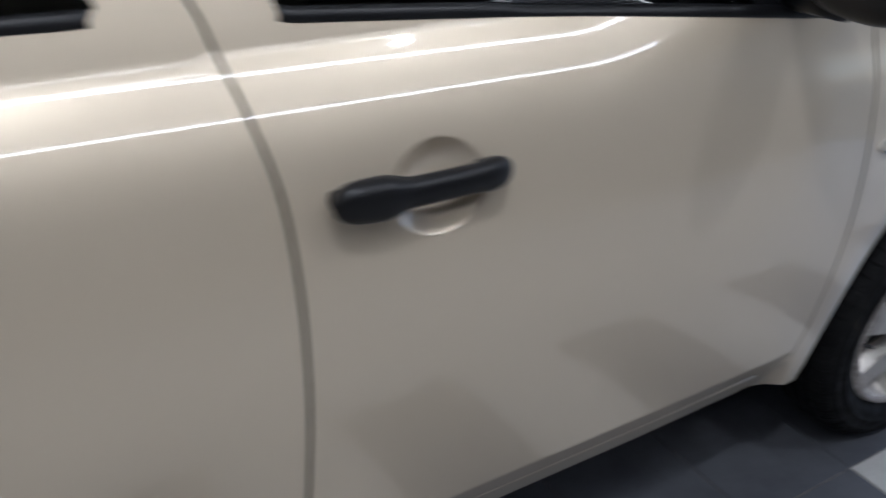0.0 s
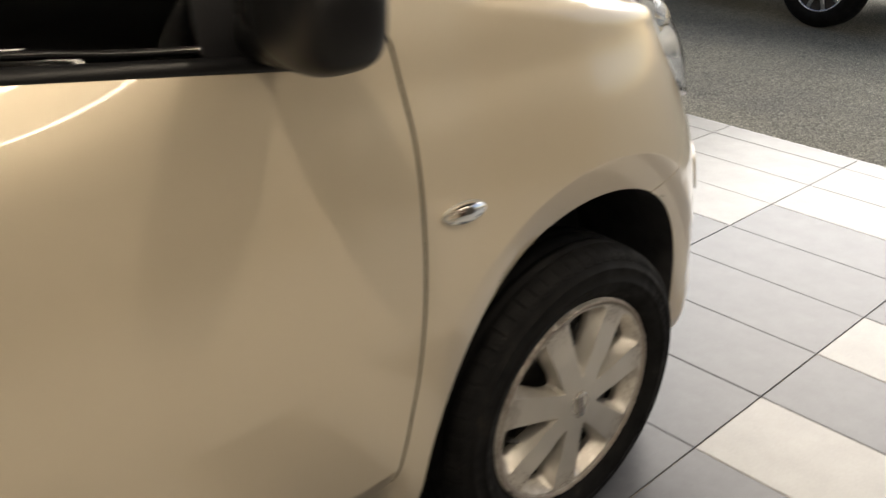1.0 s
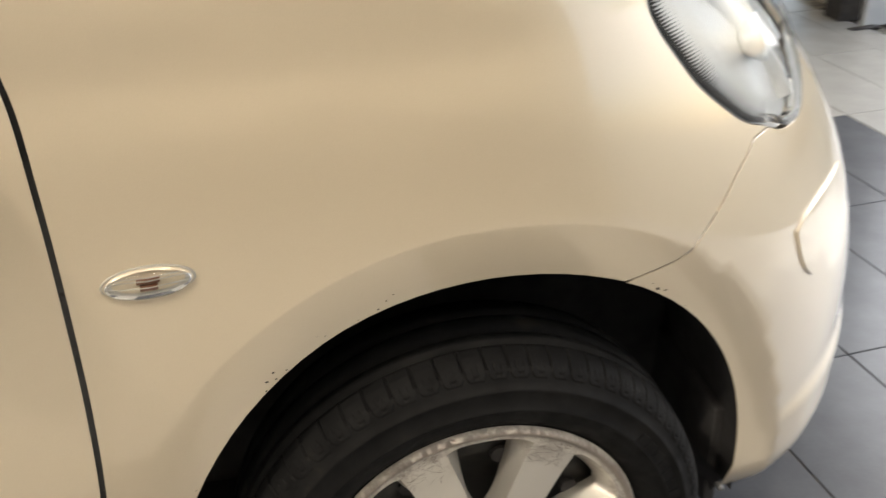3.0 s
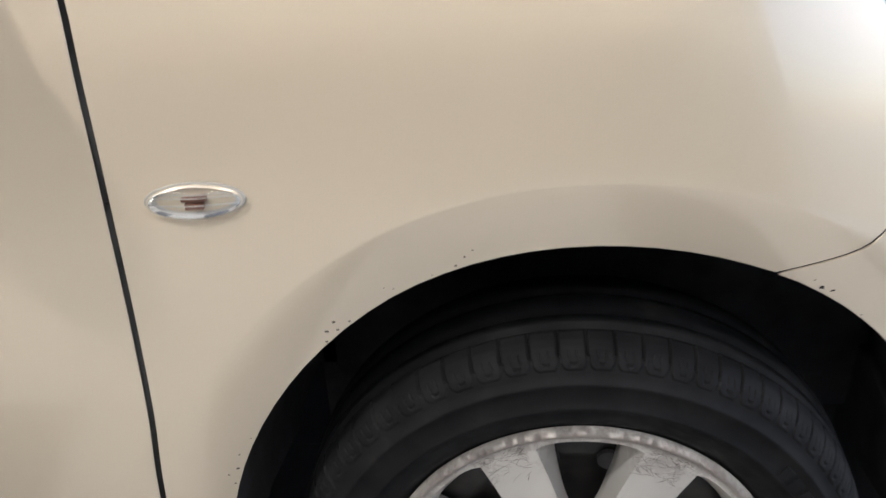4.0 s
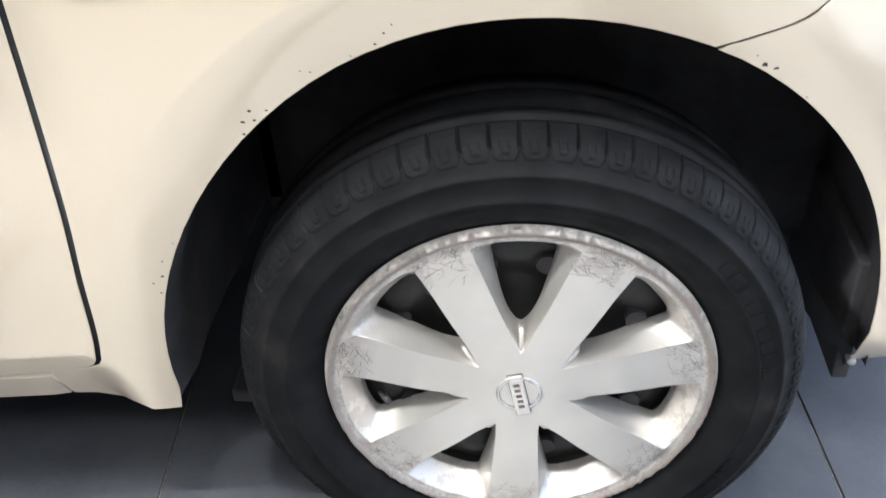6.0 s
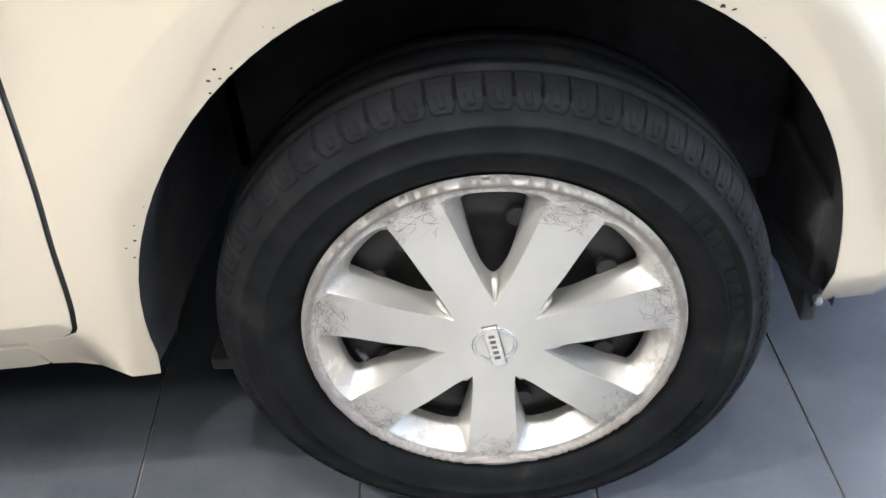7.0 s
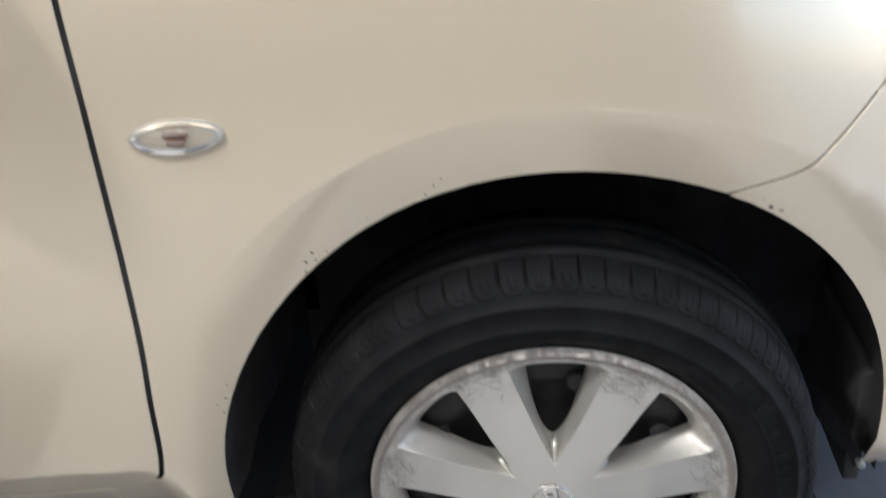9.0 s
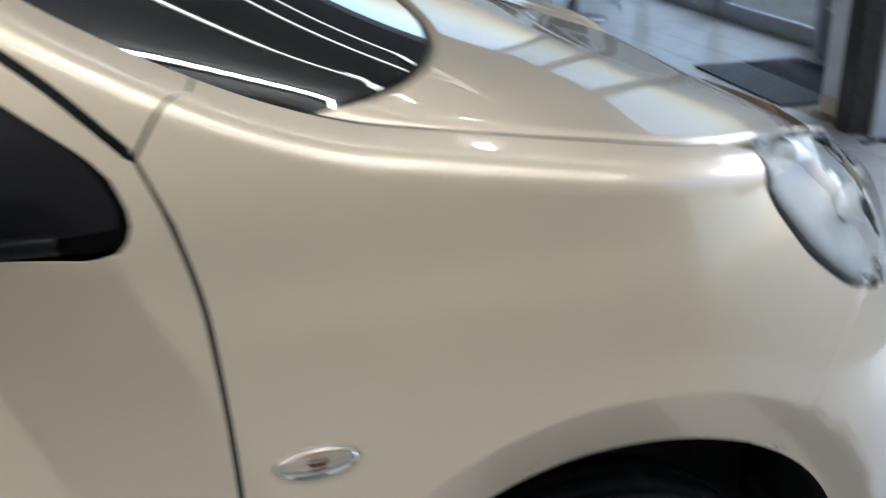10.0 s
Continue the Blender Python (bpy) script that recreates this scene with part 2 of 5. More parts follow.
def rod(points, radius, sides=10, bm=None):
    """A round rod through points."""
    bm = bm or bmesh.new()
    pts = [Vector(p) for p in points]
    rings = []
    for n, p in enumerate(pts):
        way = (pts[min(n + 1, len(pts) - 1)] - pts[max(n - 1, 0)]).normalized()
        u = way.cross(Vector((0.31, 0.17, 0.93))).normalized()
        w = way.cross(u)
        r = radius[n] if isinstance(radius, (list, tuple)) else radius
        rings.append([bm.verts.new(p + r * (math.cos(2 * math.pi * k / sides) * u + math.sin(2 * math.pi * k / sides) * w)) for k in range(sides)])
    for a, b in zip(rings, rings[1:]):
        for k in range(sides):
            j = (k + 1) % sides
            bm.faces.new((a[k], a[j], b[j], b[k]))
    bm.faces.new(rings[0][::-1])
    bm.faces.new(rings[-1])
    return bm


def spline(points, step):
    """A smooth line through points, in pieces no longer than about step."""
    pts = [np.array(p, float) for p in points]
    out = []
    for n in range(len(pts) - 1):
        p0, p1, p2, p3 = pts[max(n - 1, 0)], pts[n], pts[n + 1], pts[min(n + 2, len(pts) - 1)]
        count = max(1, int(math.ceil(np.linalg.norm(p2 - p1) / step)))
        for k in range(count):
            t = k / count
            out.append(0.5 * (2 * p1 + (p2 - p0) * t + (2 * p0 - 5 * p1 + 4 * p2 - p3) * t * t + (3 * p1 - p0 - 3 * p2 + p3) * t ** 3))
    out.append(pts[-1])
    return out


# ---------- the car's skin ----------
CENTRE = 0.80
ARCH_X, ARCH_Z, ARCH_A, ARCH_B = 0.007, 0.29, 0.3705, 0.406


def ease(a, b, x):
    t = min(1.0, max(0.0, (x - a) / (b - a)))
    return t * t * (3 - 2 * t)


def nose(z):
    return 0.819 - 1.03 * max(0.0, z - 0.38) ** 2


def shoulder(x):
    return 0.964 - 0.15 * x + 0.614 * max(0.0, -0.24 - x) ** 1.62


def side_y(x, z):
    """How far the flank lies from the plane of the wheel face."""
    d = -0.25 - x
    y = -0.036 - (0 if d < 0 else d * d * 0.75 if d < 0.08 else 0.0048 + 0.12 * (d - 0.08) if d < 0.25 else 0.0252 + 0.09 * (d - 0.25))
    if z < 0.6:
        y += (0.036 - 0.036 * ease(-0.2, 0.35, x) - 0.004 * ease(-0.5, -0.8, x)) * ((0.6 - z) / 0.35) ** 2
    else:
        up = min(z, 1.08) - 0.6
        y += (0.014 + 0.006 * ease(-0.45, -0.95, x)) * (up * up + 2 * up * max(0.0, z - 1.08)) / 0.04
    # shallow hollow under the shoulder of the fender and the door's front
    y += 0.0065 * math.exp(-((z - 0.925) / 0.045) ** 2) * ease(-0.75, -0.45, x) * ease(0.20, 0.0, x)
    xs = 0.5 * (x + math.sqrt(x * x + 0.016)) if x > -0.5 else 0.0
    r = min(xs / nose(z), 0.9999)
    y += 0.85 * (1 - math.sqrt(1 - r * r))
    # flat ring round the wheel opening
    e = math.hypot((x - ARCH_X) / ARCH_A, (max(z, ARCH_Z) - ARCH_Z) / ARCH_B)
    if e < 1.165:
        y += 0.025 * ((1.165 - e) / 0.165) ** 1.08 * ease(-0.40, -0.14, x)
    # door foot, rear shoulder, dish behind the door handle, tucked-in bumper foot
    y += 0.30 * max(0.0, 0.358 - z) * ease(-0.40, -0.46, x)
    y += 1.8 * min(max(0.0, z - 0.89), 0.13) ** 2 * ease(-0.5, -1.0, x)
    d = math.hypot((x + 1.217) / 0.064, (z - 0.858) / 0.056)
    if d < 1:
        y += 0.030 * (1 - d ** 2.2)
    if x > 0.2:
        y += 5.0 * max(0.0, 0.30 - z) ** 2 * ease(0.2, 0.4, x)
        y -= 0.014 * ease(0.375, 0.345, z) * ease(0.40, 0.52, x)
    return y


def seat_of(s):
    """x and height at which the flank turns over into the top, for the chart's s."""
    x = s
    z = shoulder(min(x, 0.2))
    if s > 0:
        for _ in range(6):
            x = nose(z) * math.sin(s / 0.7)
            z = shoulder(x)
    return x, z


def chart(s, v):
    """The car's skin: s runs forward and round the nose, v up the flank and over the shoulder."""
    s, v = float(s), float(v)
    x = s if s <= 0 else nose(v) * math.sin(s / 0.7)
    if v <= shoulder(x) and (s <= 0 or v <= seat_of(s)[1]):
        return Vector((x, side_y(x, v), v + 0.05 * max(0.0, v - 0.6) ** 2 * ease(-0.95, -0.45, x)))
    x, z0 = seat_of(s)
    y, th = side_y(x, z0), (s / 0.7 if s > 0 else 0)
    way = Vector((-math.sin(th) / nose(z0), math.cos(th) / 0.85, 0)).normalized()
    f0, t = math.atan(0.7 * max(z0 - 0.6, 0)), v - z0
    run = rise = 0.0
    steps = 12
    for k in range(steps):
        f = f0 + (radians(74) - f0) * ease(0, 0.05, (k + 0.5) / steps * t)
        run += math.sin(f) * t / steps
        rise += math.cos(f) * t / steps
    return Vector((x, y, z0 + 0.05 * max(0.0, z0 - 0.6) ** 2 * ease(-0.95, -0.45, x))) + run * way + Vector((0, 0, rise))


def skin_normal(s, v):
    e = 0.0012
    n = (chart(s + e, v) - chart(s - e, v)).cross(chart(s, v + e) - chart(s, v - e))
    return n.normalized()


def s_of(x, z):
    return x if x <= 0 else 0.7 * math.asin(min(0.9999, x / nose(z)))


def on(points):
    return [(s_of(x, z), z) for x, z in points]


def inside(p, poly):
    x, y = p[..., 0], p[..., 1]
    hit = np.zeros(x.shape, bool)
    for (x0, y0), (x1, y1) in zip(poly, np.roll(poly, -1, 0)):
        if y0 != y1:
            hit ^= ((y0 > y) != (y1 > y)) & (x < (x1 - x0) * (y - y0) / (y1 - y0) + x0)
    return hit


def fill(loops, step, dense=()):
    """Triangles over a flat outline with holes. Gives 2D points, the loops' vertex numbers and the triangles."""
    from mathutils.geometry import delaunay_2d_cdt
    loops = [np.array(l, float) for l in loops]
    lo, hi = loops[0].min(0), loops[0].max(0)
    gx, gy = np.meshgrid(np.arange(lo[0], hi[0], step), np.arange(lo[1], hi[1], step * 0.87))
    gx = gx + (np.arange(gx.shape[0]) % 2 * step / 2)[:, None]
    p = np.stack([gx.ravel(), gy.ravel()], 1)
    keep = inside(p, loops[0])
    for h in loops[1:]:
        keep &= ~inside(p, h)
    edge = np.concatenate(loops)
    p = p[keep]
    far = np.full(len(p), 9.0)
    for q in edge:
        far = np.minimum(far, np.hypot(*(p - q).T))
    p = p[far > step * 0.55]
    if len(dense):
        dense = np.array(dense, float)
        clear_of = np.array([np.hypot(*(dense - q).T).min() > 0.003 for q in p])
        p = np.concatenate([p[clear_of], dense])
    pts = [Vector(map(float, q)) for q in np.concatenate([edge, p])]
    ids, edges, at = [], [], 0
    for l in loops:
        ids.append(list(range(at, at + len(l))))
        edges += [(at + k, at + (k + 1) % len(l)) for k in range(len(l))]
        at += len(l)
    out = delaunay_2d_cdt(pts, edges, [], 0, 1e-7)
    pts2, tris = np.array([tuple(q) for q in out[0]]), [list(f) for f in out[2]]
    mid = np.array([pts2[f].mean(0) for f in tris])
    ok = inside(mid, loops[0])
    for h in loops[1:]:
        ok &= ~inside(mid, h)
    where = {}
    for n, orig in enumerate(out[3]):
        for o in orig:
            where[o] = n
    return pts2, [[where[i] for i in l] for l in ids], [f for f, k in zip(tris, ok) if k]


def panel(name, loops, mat, parent, label="", step=0.02, lift=0.0, roll=True, depth=0.0018, flip_far=False, dense=(), bulge=0.0):
    """A pressed panel of the skin with turned-in edges. flip_far: the same on the car's other flank."""
    pts, rims, tris = fill(loops, step, dense)
    P = [chart(*q) for q in pts]
    N = [skin_normal(*q) for q in pts]
    P = [p + n * lift for p, n in zip(P, N)]
    if bulge:
        rim2 = pts[rims[0]]
        deep = np.array([np.hypot(*(rim2 - q).T).min() for q in pts])
        deep = deep / deep.max()
        P = [p + n * bulge * math.sin(math.pi / 2 * d) ** 0.8 for p, n, d in zip(P, N, deep)]
        sums = [Vector((0, 0, 0)) for _ in P]
        for a, b, c in tris:
            g = (P[b] - P[a]).cross(P[c] - P[a])
            g = g if g.dot(N[a]) > 0 else -g
            for k in (a, b, c):
                sums[k] += g
        N = [g.normalized() for g in sums]
    faces = []
    for a, b, c in tris:
        faces.append((a, b, c) if (P[b] - P[a]).cross(P[c] - P[a]).dot(N[a]) > 0 else (a, c, b))
    if roll:
        for rim in rims:
            m = len(rim)
            r1, r2 = [], []
            area = sum(pts[rim[k]][0] * pts[rim[(k + 1) % m]][1] - pts[rim[(k + 1) % m]][0] * pts[rim[k]][1] for k in range(m))
            turn = (1 if area > 0 else -1) * (1 if rim is rims[0] else -1)
            for k in range(m):
                i, a, b = rim[k], rim[k - 1], rim[(k + 1) % m]
                along = (P[b] - P[a]).normalized()
                out = along.cross(N[i]).normalized() * turn
                r1.append(len(P))
                P.append(P[i] + out * 0.0008 - N[i] * 0.0008)
                N.append((out + N[i]).normalized())
                r2.append(len(P))
                P.append(P[i] + out * 0.0008 - N[i] * depth)
                N.append(out)
            for k in range(m):
                j = (k + 1) % m
                for u, w in ((rim, r1), (r1, r2)):
                    quad = (u[k], u[j], w[j], w[k])
                    g = (P[quad[1]] - P[quad[0]]).cross(P[quad[3]] - P[quad[0]])
                    faces.append(quad if g.dot(N[w[k]]) > 0 else quad[::-1])
    if flip_far:
        P = [Vector((p.x, 2 * CENTRE - p.y, p.z)) for p in P]
        N = [Vector((q.x, -q.y, q.z)) for q in N]
        faces = [f[::-1] for f in faces]
    return raw(name, P, faces, mat, parent, label, N)


def arch_line(z_from, x_to, grow=1.0, count=44):
    """The wheel opening's edge from its rear foot over the top to x_to (None: down to the front foot)."""
    pts = [(ARCH_X - ARCH_A * grow - 0.006 * (1 - k / 3), z_from + (ARCH_Z - z_from) * k / 3) for k in range(3)]
    for k in range(count + 1):
        a = math.pi * (1 - k / count)
        x, z = ARCH_X + ARCH_A * grow * math.cos(a), ARCH_Z + ARCH_B * grow * math.sin(a)
        if x_to is not None and x > x_to - 0.006:
            break
        pts.append((x, z))
    return pts


car = tagged(empty("car", (-0.9, CENTRE, 0)), "cream pearl five-door hatchback with scuffed wheel cover on tiled floor", "car")

BUMPER_SEAM = [(0.1625, ARCH_Z + ARCH_B * math.sqrt(1 - ((0.1625 - ARCH_X) / ARCH_A) ** 2)), (0.198, 0.669), (0.230, 0.681), (0.262, 0.707), (0.300, 0.742), (0.340, 0.773)]
LAMP_REAR = [(0.372, 0.776), (0.330, 0.793), (0.290, 0.820), (0.250, 0.853), (0.220, 0.887), (0.196, 0.918), (0.184, 0.950), (0.186, 0.985)]
LAMP_FRONT = [(0.208, 0.998), (0.280, 0.970), (0.355, 0.933), (0.422, 0.899), (0.467, 0.863), (0.489, 0.832), (0.478, 0.790), (0.451, 0.7600), (0.410, 0.7600)]
DOOR_FRONT = [(-0.448, 1.040), (-0.426, 0.985), (-0.408, 0.910), (-0.400, 0.830), (-0.3965, 0.740), (-0.3965, 0.640), (-0.402, 0.540), (-0.412, 0.460), (-0.4195, 0.398), (-0.427, 0.359), (-0.438, 0.335), (-0.464, 0.325), (-0.496, 0.3225)]
DOOR_REAR = [(-1.414, 0.355), (-1.404, 0.450), (-1.399, 0.600), (-1.400, 0.740), (-1.406, 0.840), (-1.416, 0.905), (-1.436, 0.975), (-1.461, 1.050), (-1.480, 1.120), (-1.500, 1.420)]
PILLAR = [(-0.448, 1.040), (-0.478, 1.070), (-0.510, 1.101), (-0.550, 1.134), (-0.640, 1.205), (-0.780, 1.305), (-0.950, 1.405)]
GAP = 0.0075
TOP = 0.073


def shift(points, dx, dz=0.0):
    return [(x + dx, z + dz) for x, z in points]


def top_line(x0, x1, count, back=0.0):
    out = []
    for k in range(count + 1):
        x = x0 + (x1 - x0) * k / count
        s = s_of(x, shoulder(x))
        out.append((s, seat_of(s)[1] + TOP - back))
    return out


def roll_points(s0, s1, low=-0.02):
    """Closer points over the shoulder's roll, for clean highlights."""
    out = []
    for s in np.arange(s0, s1, 0.010):
        z0 = seat_of(s)[1]
        out += [(float(s), float(z0 + d)) for d in np.arange(low, 0.067, 0.0045)]
    return out


# front fender
joint_top = -0.395
fender = on(arch_line(0.257, 0.160)) + [tuple(p) for p in spline(on(shift(BUMPER_SEAM, -0.0015, 0.0015)), 0.015)]
fender += [tuple(p) for p in spline(on(shift(LAMP_REAR, -0.003, -0.001)), 0.012)]
fender += top_line(0.170, joint_top, 36)
fender += [tuple(p) for p in spline([(joint_top - 0.004, shoulder(joint_top) + 0.05), (-0.418, 1.085), (-0.4475, 1.043)], 0.012)]
fender += [tuple(p) for p in spline(on(shift(DOOR_FRONT[1:], GAP / 2)), 0.015)]
fender += [(-0.494, 0.299), (-0.494, 0.266), (-0.470, 0.262), (-0.440, 0.260), (-0.400, 0.257)]
crease = [(ARCH_X + ARCH_A * g * math.cos(a), ARCH_Z + ARCH_B * g * math.sin(a)) for g in (1.120, 1.145, 1.158, 1.167, 1.180, 1.205) for a in np.linspace(radians(62), radians(138), 110)]
fender_ob = panel("front_fender", [fender], paint, car, "cream front fender with chipped wheel-arch edge", 0.010, dense=on(crease) + roll_points(-0.38, 0.160))
panel("front_fender", [fender], paint, car, "cream front fender", 0.03, flip_far=True)

# front door with its window opening
door = [tuple(p) for p in spline(on(shift(DOOR_FRONT, -GAP / 2)), 0.015)]
door += [(-0.52 - 0.02 * k, max(0.317, 0.3225 - 0.0006 * k)) for k in range(44)]
door += [tuple(p) for p in spline(on(shift([(-1.402, 0.321)] + DOOR_REAR, GAP / 2)), 0.02)]
door += [tuple(p) for p in spline([(-1.45, 1.435), (-1.2, 1.445), (-1.0, 1.42)], 0.03)]
door += [tuple(p) for p in spline(shift(PILLAR[::-1], -GAP / 2, -GAP / 2), 0.02)][:-1]


def belt(x):
    return 0.964 + 0.079 * min(1, max(0, (-0.49 - x) / 0.89)) ** 0.8


window = [tuple(p) for p in spline([(-0.50, belt(-0.50)), (-0.472, 0.969), (-0.459, 0.990), (-0.466, 1.018), (-0.485, 1.045), (-0.553, 1.098), (-0.65, 1.172), (-0.8, 1.28), (-0.93, 1.36), (-1.02, 1.385), (-1.30, 1.395), (-1.375, 1.38), (-1.395, 1.33), (-1.390, 1.12), (-1.384, 1.07), (-1.374, 1.048), (-1.35, belt(-1.35) + 0.001)], 0.018)]
window += [(-1.34 + 0.02 * k, belt(-1.34 + 0.02 * k)) for k in range(42)]
dish = [(-1.217 + 0.064 * r * math.cos(a), 0.858 + 0.056 * r * math.sin(a)) for r in (0.15, 0.35, 0.55, 0.7, 0.82, 0.91, 0.97, 1.0, 1.04) for a in np.linspace(0, 2 * math.pi, 64, endpoint=False)]
door_ob = panel("front_door", [door, window], paint, car, "cream front door with black grip handle", 0.011, dense=dish)

rear = [tuple(p) for p in spline(on(shift(DOOR_REAR[::-1], -GAP / 2)), 0.02)] + [(-1.425, 0.319)]
rear += [(-1.46 - 0.03 * k, 0.317) for k in range(26)] + [(-2.25, 0.5), (-2.28, 0.8), (-2.28, 1.1), (-2.2, 1.38), (-2.0, 1.43), (-1.7, 1.44)]
rear_window = [tuple(p) for p in spline([(-2.0, 1.070), (-1.75, 1.063), (-1.60, 1.057), (-1.574, 1.060), (-1.562, 1.075), (-1.578, 1.12), (-1.60, 1.33), (-1.64, 1.375), (-1.9, 1.38), (-2.05, 1.36), (-2.1, 1.28), (-2.1, 1.09), (-2.06, 1.073), (-2.0, 1.070)], 0.02)][:-1]
panel("rear_door", [rear, rear_window], paint, car, "cream rear door", 0.022)

# black strips in the door gaps that stand in for the shade inside them
for points in (DOOR_FRONT[1:], DOOR_REAR):
    line = [tuple(p) for p in spline(on(points), 0.015)]
    bm = bmesh.new()
    pairs = []
    for q in line:
        row = [(q[0] + GAP / 2 + 0.001, q[1]), (q[0] - GAP / 2 - 0.001, q[1])]
        pairs.append([bm.verts.new(chart(*w) - skin_normal(*w) * 0.0022) for w in row])
    for a, b in zip(pairs, pairs[1:]):
        bm.faces.new((a[0], b[0], b[1], a[1]))
    bmesh.ops.solidify(bm, geom=bm.faces[:], thickness=0.004)
    part("door_gap_shade", bm, black_plastic, car, "black strip standing in for the shade in the door gap")

# A-pillar, sill, bumper
pillar = [tuple(p) for p in spline([(-0.4515, 1.046), (-0.422, 1.088), (joint_top - 0.008, shoulder(joint_top) + 0.05)], 0.012)]
pillar += top_line(joint_top - 0.004, -0.95, 40) + [tuple(p) for p in spline(shift(PILLAR[::-1], GAP / 2, GAP / 2), 0.02)][:-1]
panel("windscreen_pillar", [pillar], paint, car, "", 0.014, dense=roll_points(-0.90, -0.47, 0.0))
panel("windscreen_pillar", [pillar], paint, car, "", 0.03, flip_far=True)
sill = [(-0.498, 0.311), (-0.498, 0.266)] + [(-0.52 - 0.04 * k, 0.262) for k in range(44)] + [(-2.25, 0.311)] + [(-2.2 + 0.04 * k, 0.311) for k in range(42)]
panel("sill", [sill], paint, car, "cream sill below the doors", 0.02, depth=0.03)
bumper = [(x, z) for x, z in arch_line(0.257, None) if x > 0.170]
bumper = on(bumper)
foot = [(0.374, 0.245), (0.370, 0.236)]
low = [(s_of(0.376, 0.232) + (1.0996 - s_of(0.376, 0.232)) * k / 24, 0.232 - 0.03 * ease(0, 1, k / 8)) for k in range(25)]
up = [(1.0996, 0.2 + 0.62 * k / 20) for k in range(1, 21)]
brow = [(1.0996 - (1.0996 - s_of(0.495, 0.82)) * k / 14, 0.82) for k in range(1, 14)]
bump_edge = on(foot) + low + up + brow + [tuple(p) for p in spline(on([(0.492, 0.822), (0.482, 0.788), (0.454, 0.757), (0.410, 0.7575), (0.372, 0.772)]), 0.014)]
bump_edge += [tuple(p) for p in spline(on(shift(BUMPER_SEAM[::-1], 0.0015, -0.0015)), 0.015)]
panel("front_bumper", [bump_edge + bumper], paint, car, "cream front bumper with a raised corner blank", 0.018)
panel("front_bumper", [bump_edge + bumper], paint, car, "cream front bumper", 0.035, flip_far=True)

# dark shell behind the panel gaps; its black stands in for their shade
shell = [(-2.2, 0.30), (-0.375, 0.30)] + on(arch_line(0.31, 0.160, 1.03))[2:] + on([(0.2, 0.71), (0.17, 0.9)]) + top_line(0.15, -0.36, 24, 0.03) + [(-0.44, 1.06), (-0.52, 1.13), (-0.8, 1.34), (-1.0, 1.41), (-2.1, 1.41)]
panel("inner_body", [shell, [(x * 1.0, z) for x, z in window], rear_window], black_plastic, car, "", 0.035, lift=-0.022, roll=False)

# bonnet: from fender seam to fender seam, domed
edge3 = [chart(s, v + 0.0065) for s, v in top_line(-0.290, 0.176, 34)]
front3 = [chart(*q) + skin_normal(*q) * 0.002 for q in spline(on([(0.190, 1.006), (0.272, 0.977), (0.350, 0.941), (0.420, 0.906), (0.470, 0.866), (0.494, 0.832)]), 0.02)]
side3 = edge3 + front3


side_soft = list(side3)
for _ in range(60):
    side_soft = [side_soft[0]] + [(a + 2 * b + c) / 4 for a, b, c in zip(side_soft, side_soft[1:], side_soft[2:])] + [side_soft[-1]]


def bonnet_point(i, u):
    p = side3[i].lerp(side_soft[i], ease(0.0, 0.2, u))
    k = i / (len(side3) - 1)
    w = (1 - (1 - u) ** (5.0 - 3.0 * k)) ** min(1.0, 0.68 + k)
    return Vector((p.x + (0.175 - 0.04 * k) * w, p.y + (CENTRE - p.y) * u, p.z + (0.022 - 0.125 * k ** 1.3) * (1 - (1 - u) ** 2.4)))


rows, verts = 30, []
for i in range(len(side3)):
    half = [bonnet_point(i, k / rows) for k in range(rows + 1)]
    verts += half + [Vector((q.x, 2 * CENTRE - q.y, q.z)) for q in half[-2::-1]]
wide = 2 * rows + 1
faces = [(a, a + 1, a + wide + 1, a + wide) for i in range(len(side3) - 1) for a in range(i * wide, i * wide + wide - 1)]
bm = bmesh.new()
bvs = [bm.verts.new(v) for v in verts]
for f in faces:
    bm.faces.new([bvs[k] for k in f])
bmesh.ops.recalc_face_normals(bm, faces=bm.faces)
if sum(f.normal.z for f in bm.faces) < 0:
    bmesh.ops.reverse_faces(bm, faces=bm.faces)
rim = [e for e in bm.edges if e.is_boundary]
made = bmesh.ops.extrude_edge_only(bm, edges=rim)["geom"]
for v in [g for g in made if isinstance(g, bmesh.types.BMVert)]:
    v.co.z -= 0.012
part("bonnet", bm, paint, car, "domed cream bonnet")

# windscreen and cowl
glass_edge = [chart(s, v - 0.001) for s, v in top_line(-0.300, -0.95, 34)]


def screen_point(i, u, drop=0.0):
    p = glass_edge[i]
    k = i / (len(glass_edge) - 1)
    w = (1 - (1 - u) ** (5.0 - 2.9 * k)) ** min(1.0, 0.68 + k)
    return Vector((p.x + (0.175 - 0.095 * k) * w, p.y + (CENTRE - p.y) * u, p.z - 0.004 + (0.022 + 0.04 * k) * w - drop))


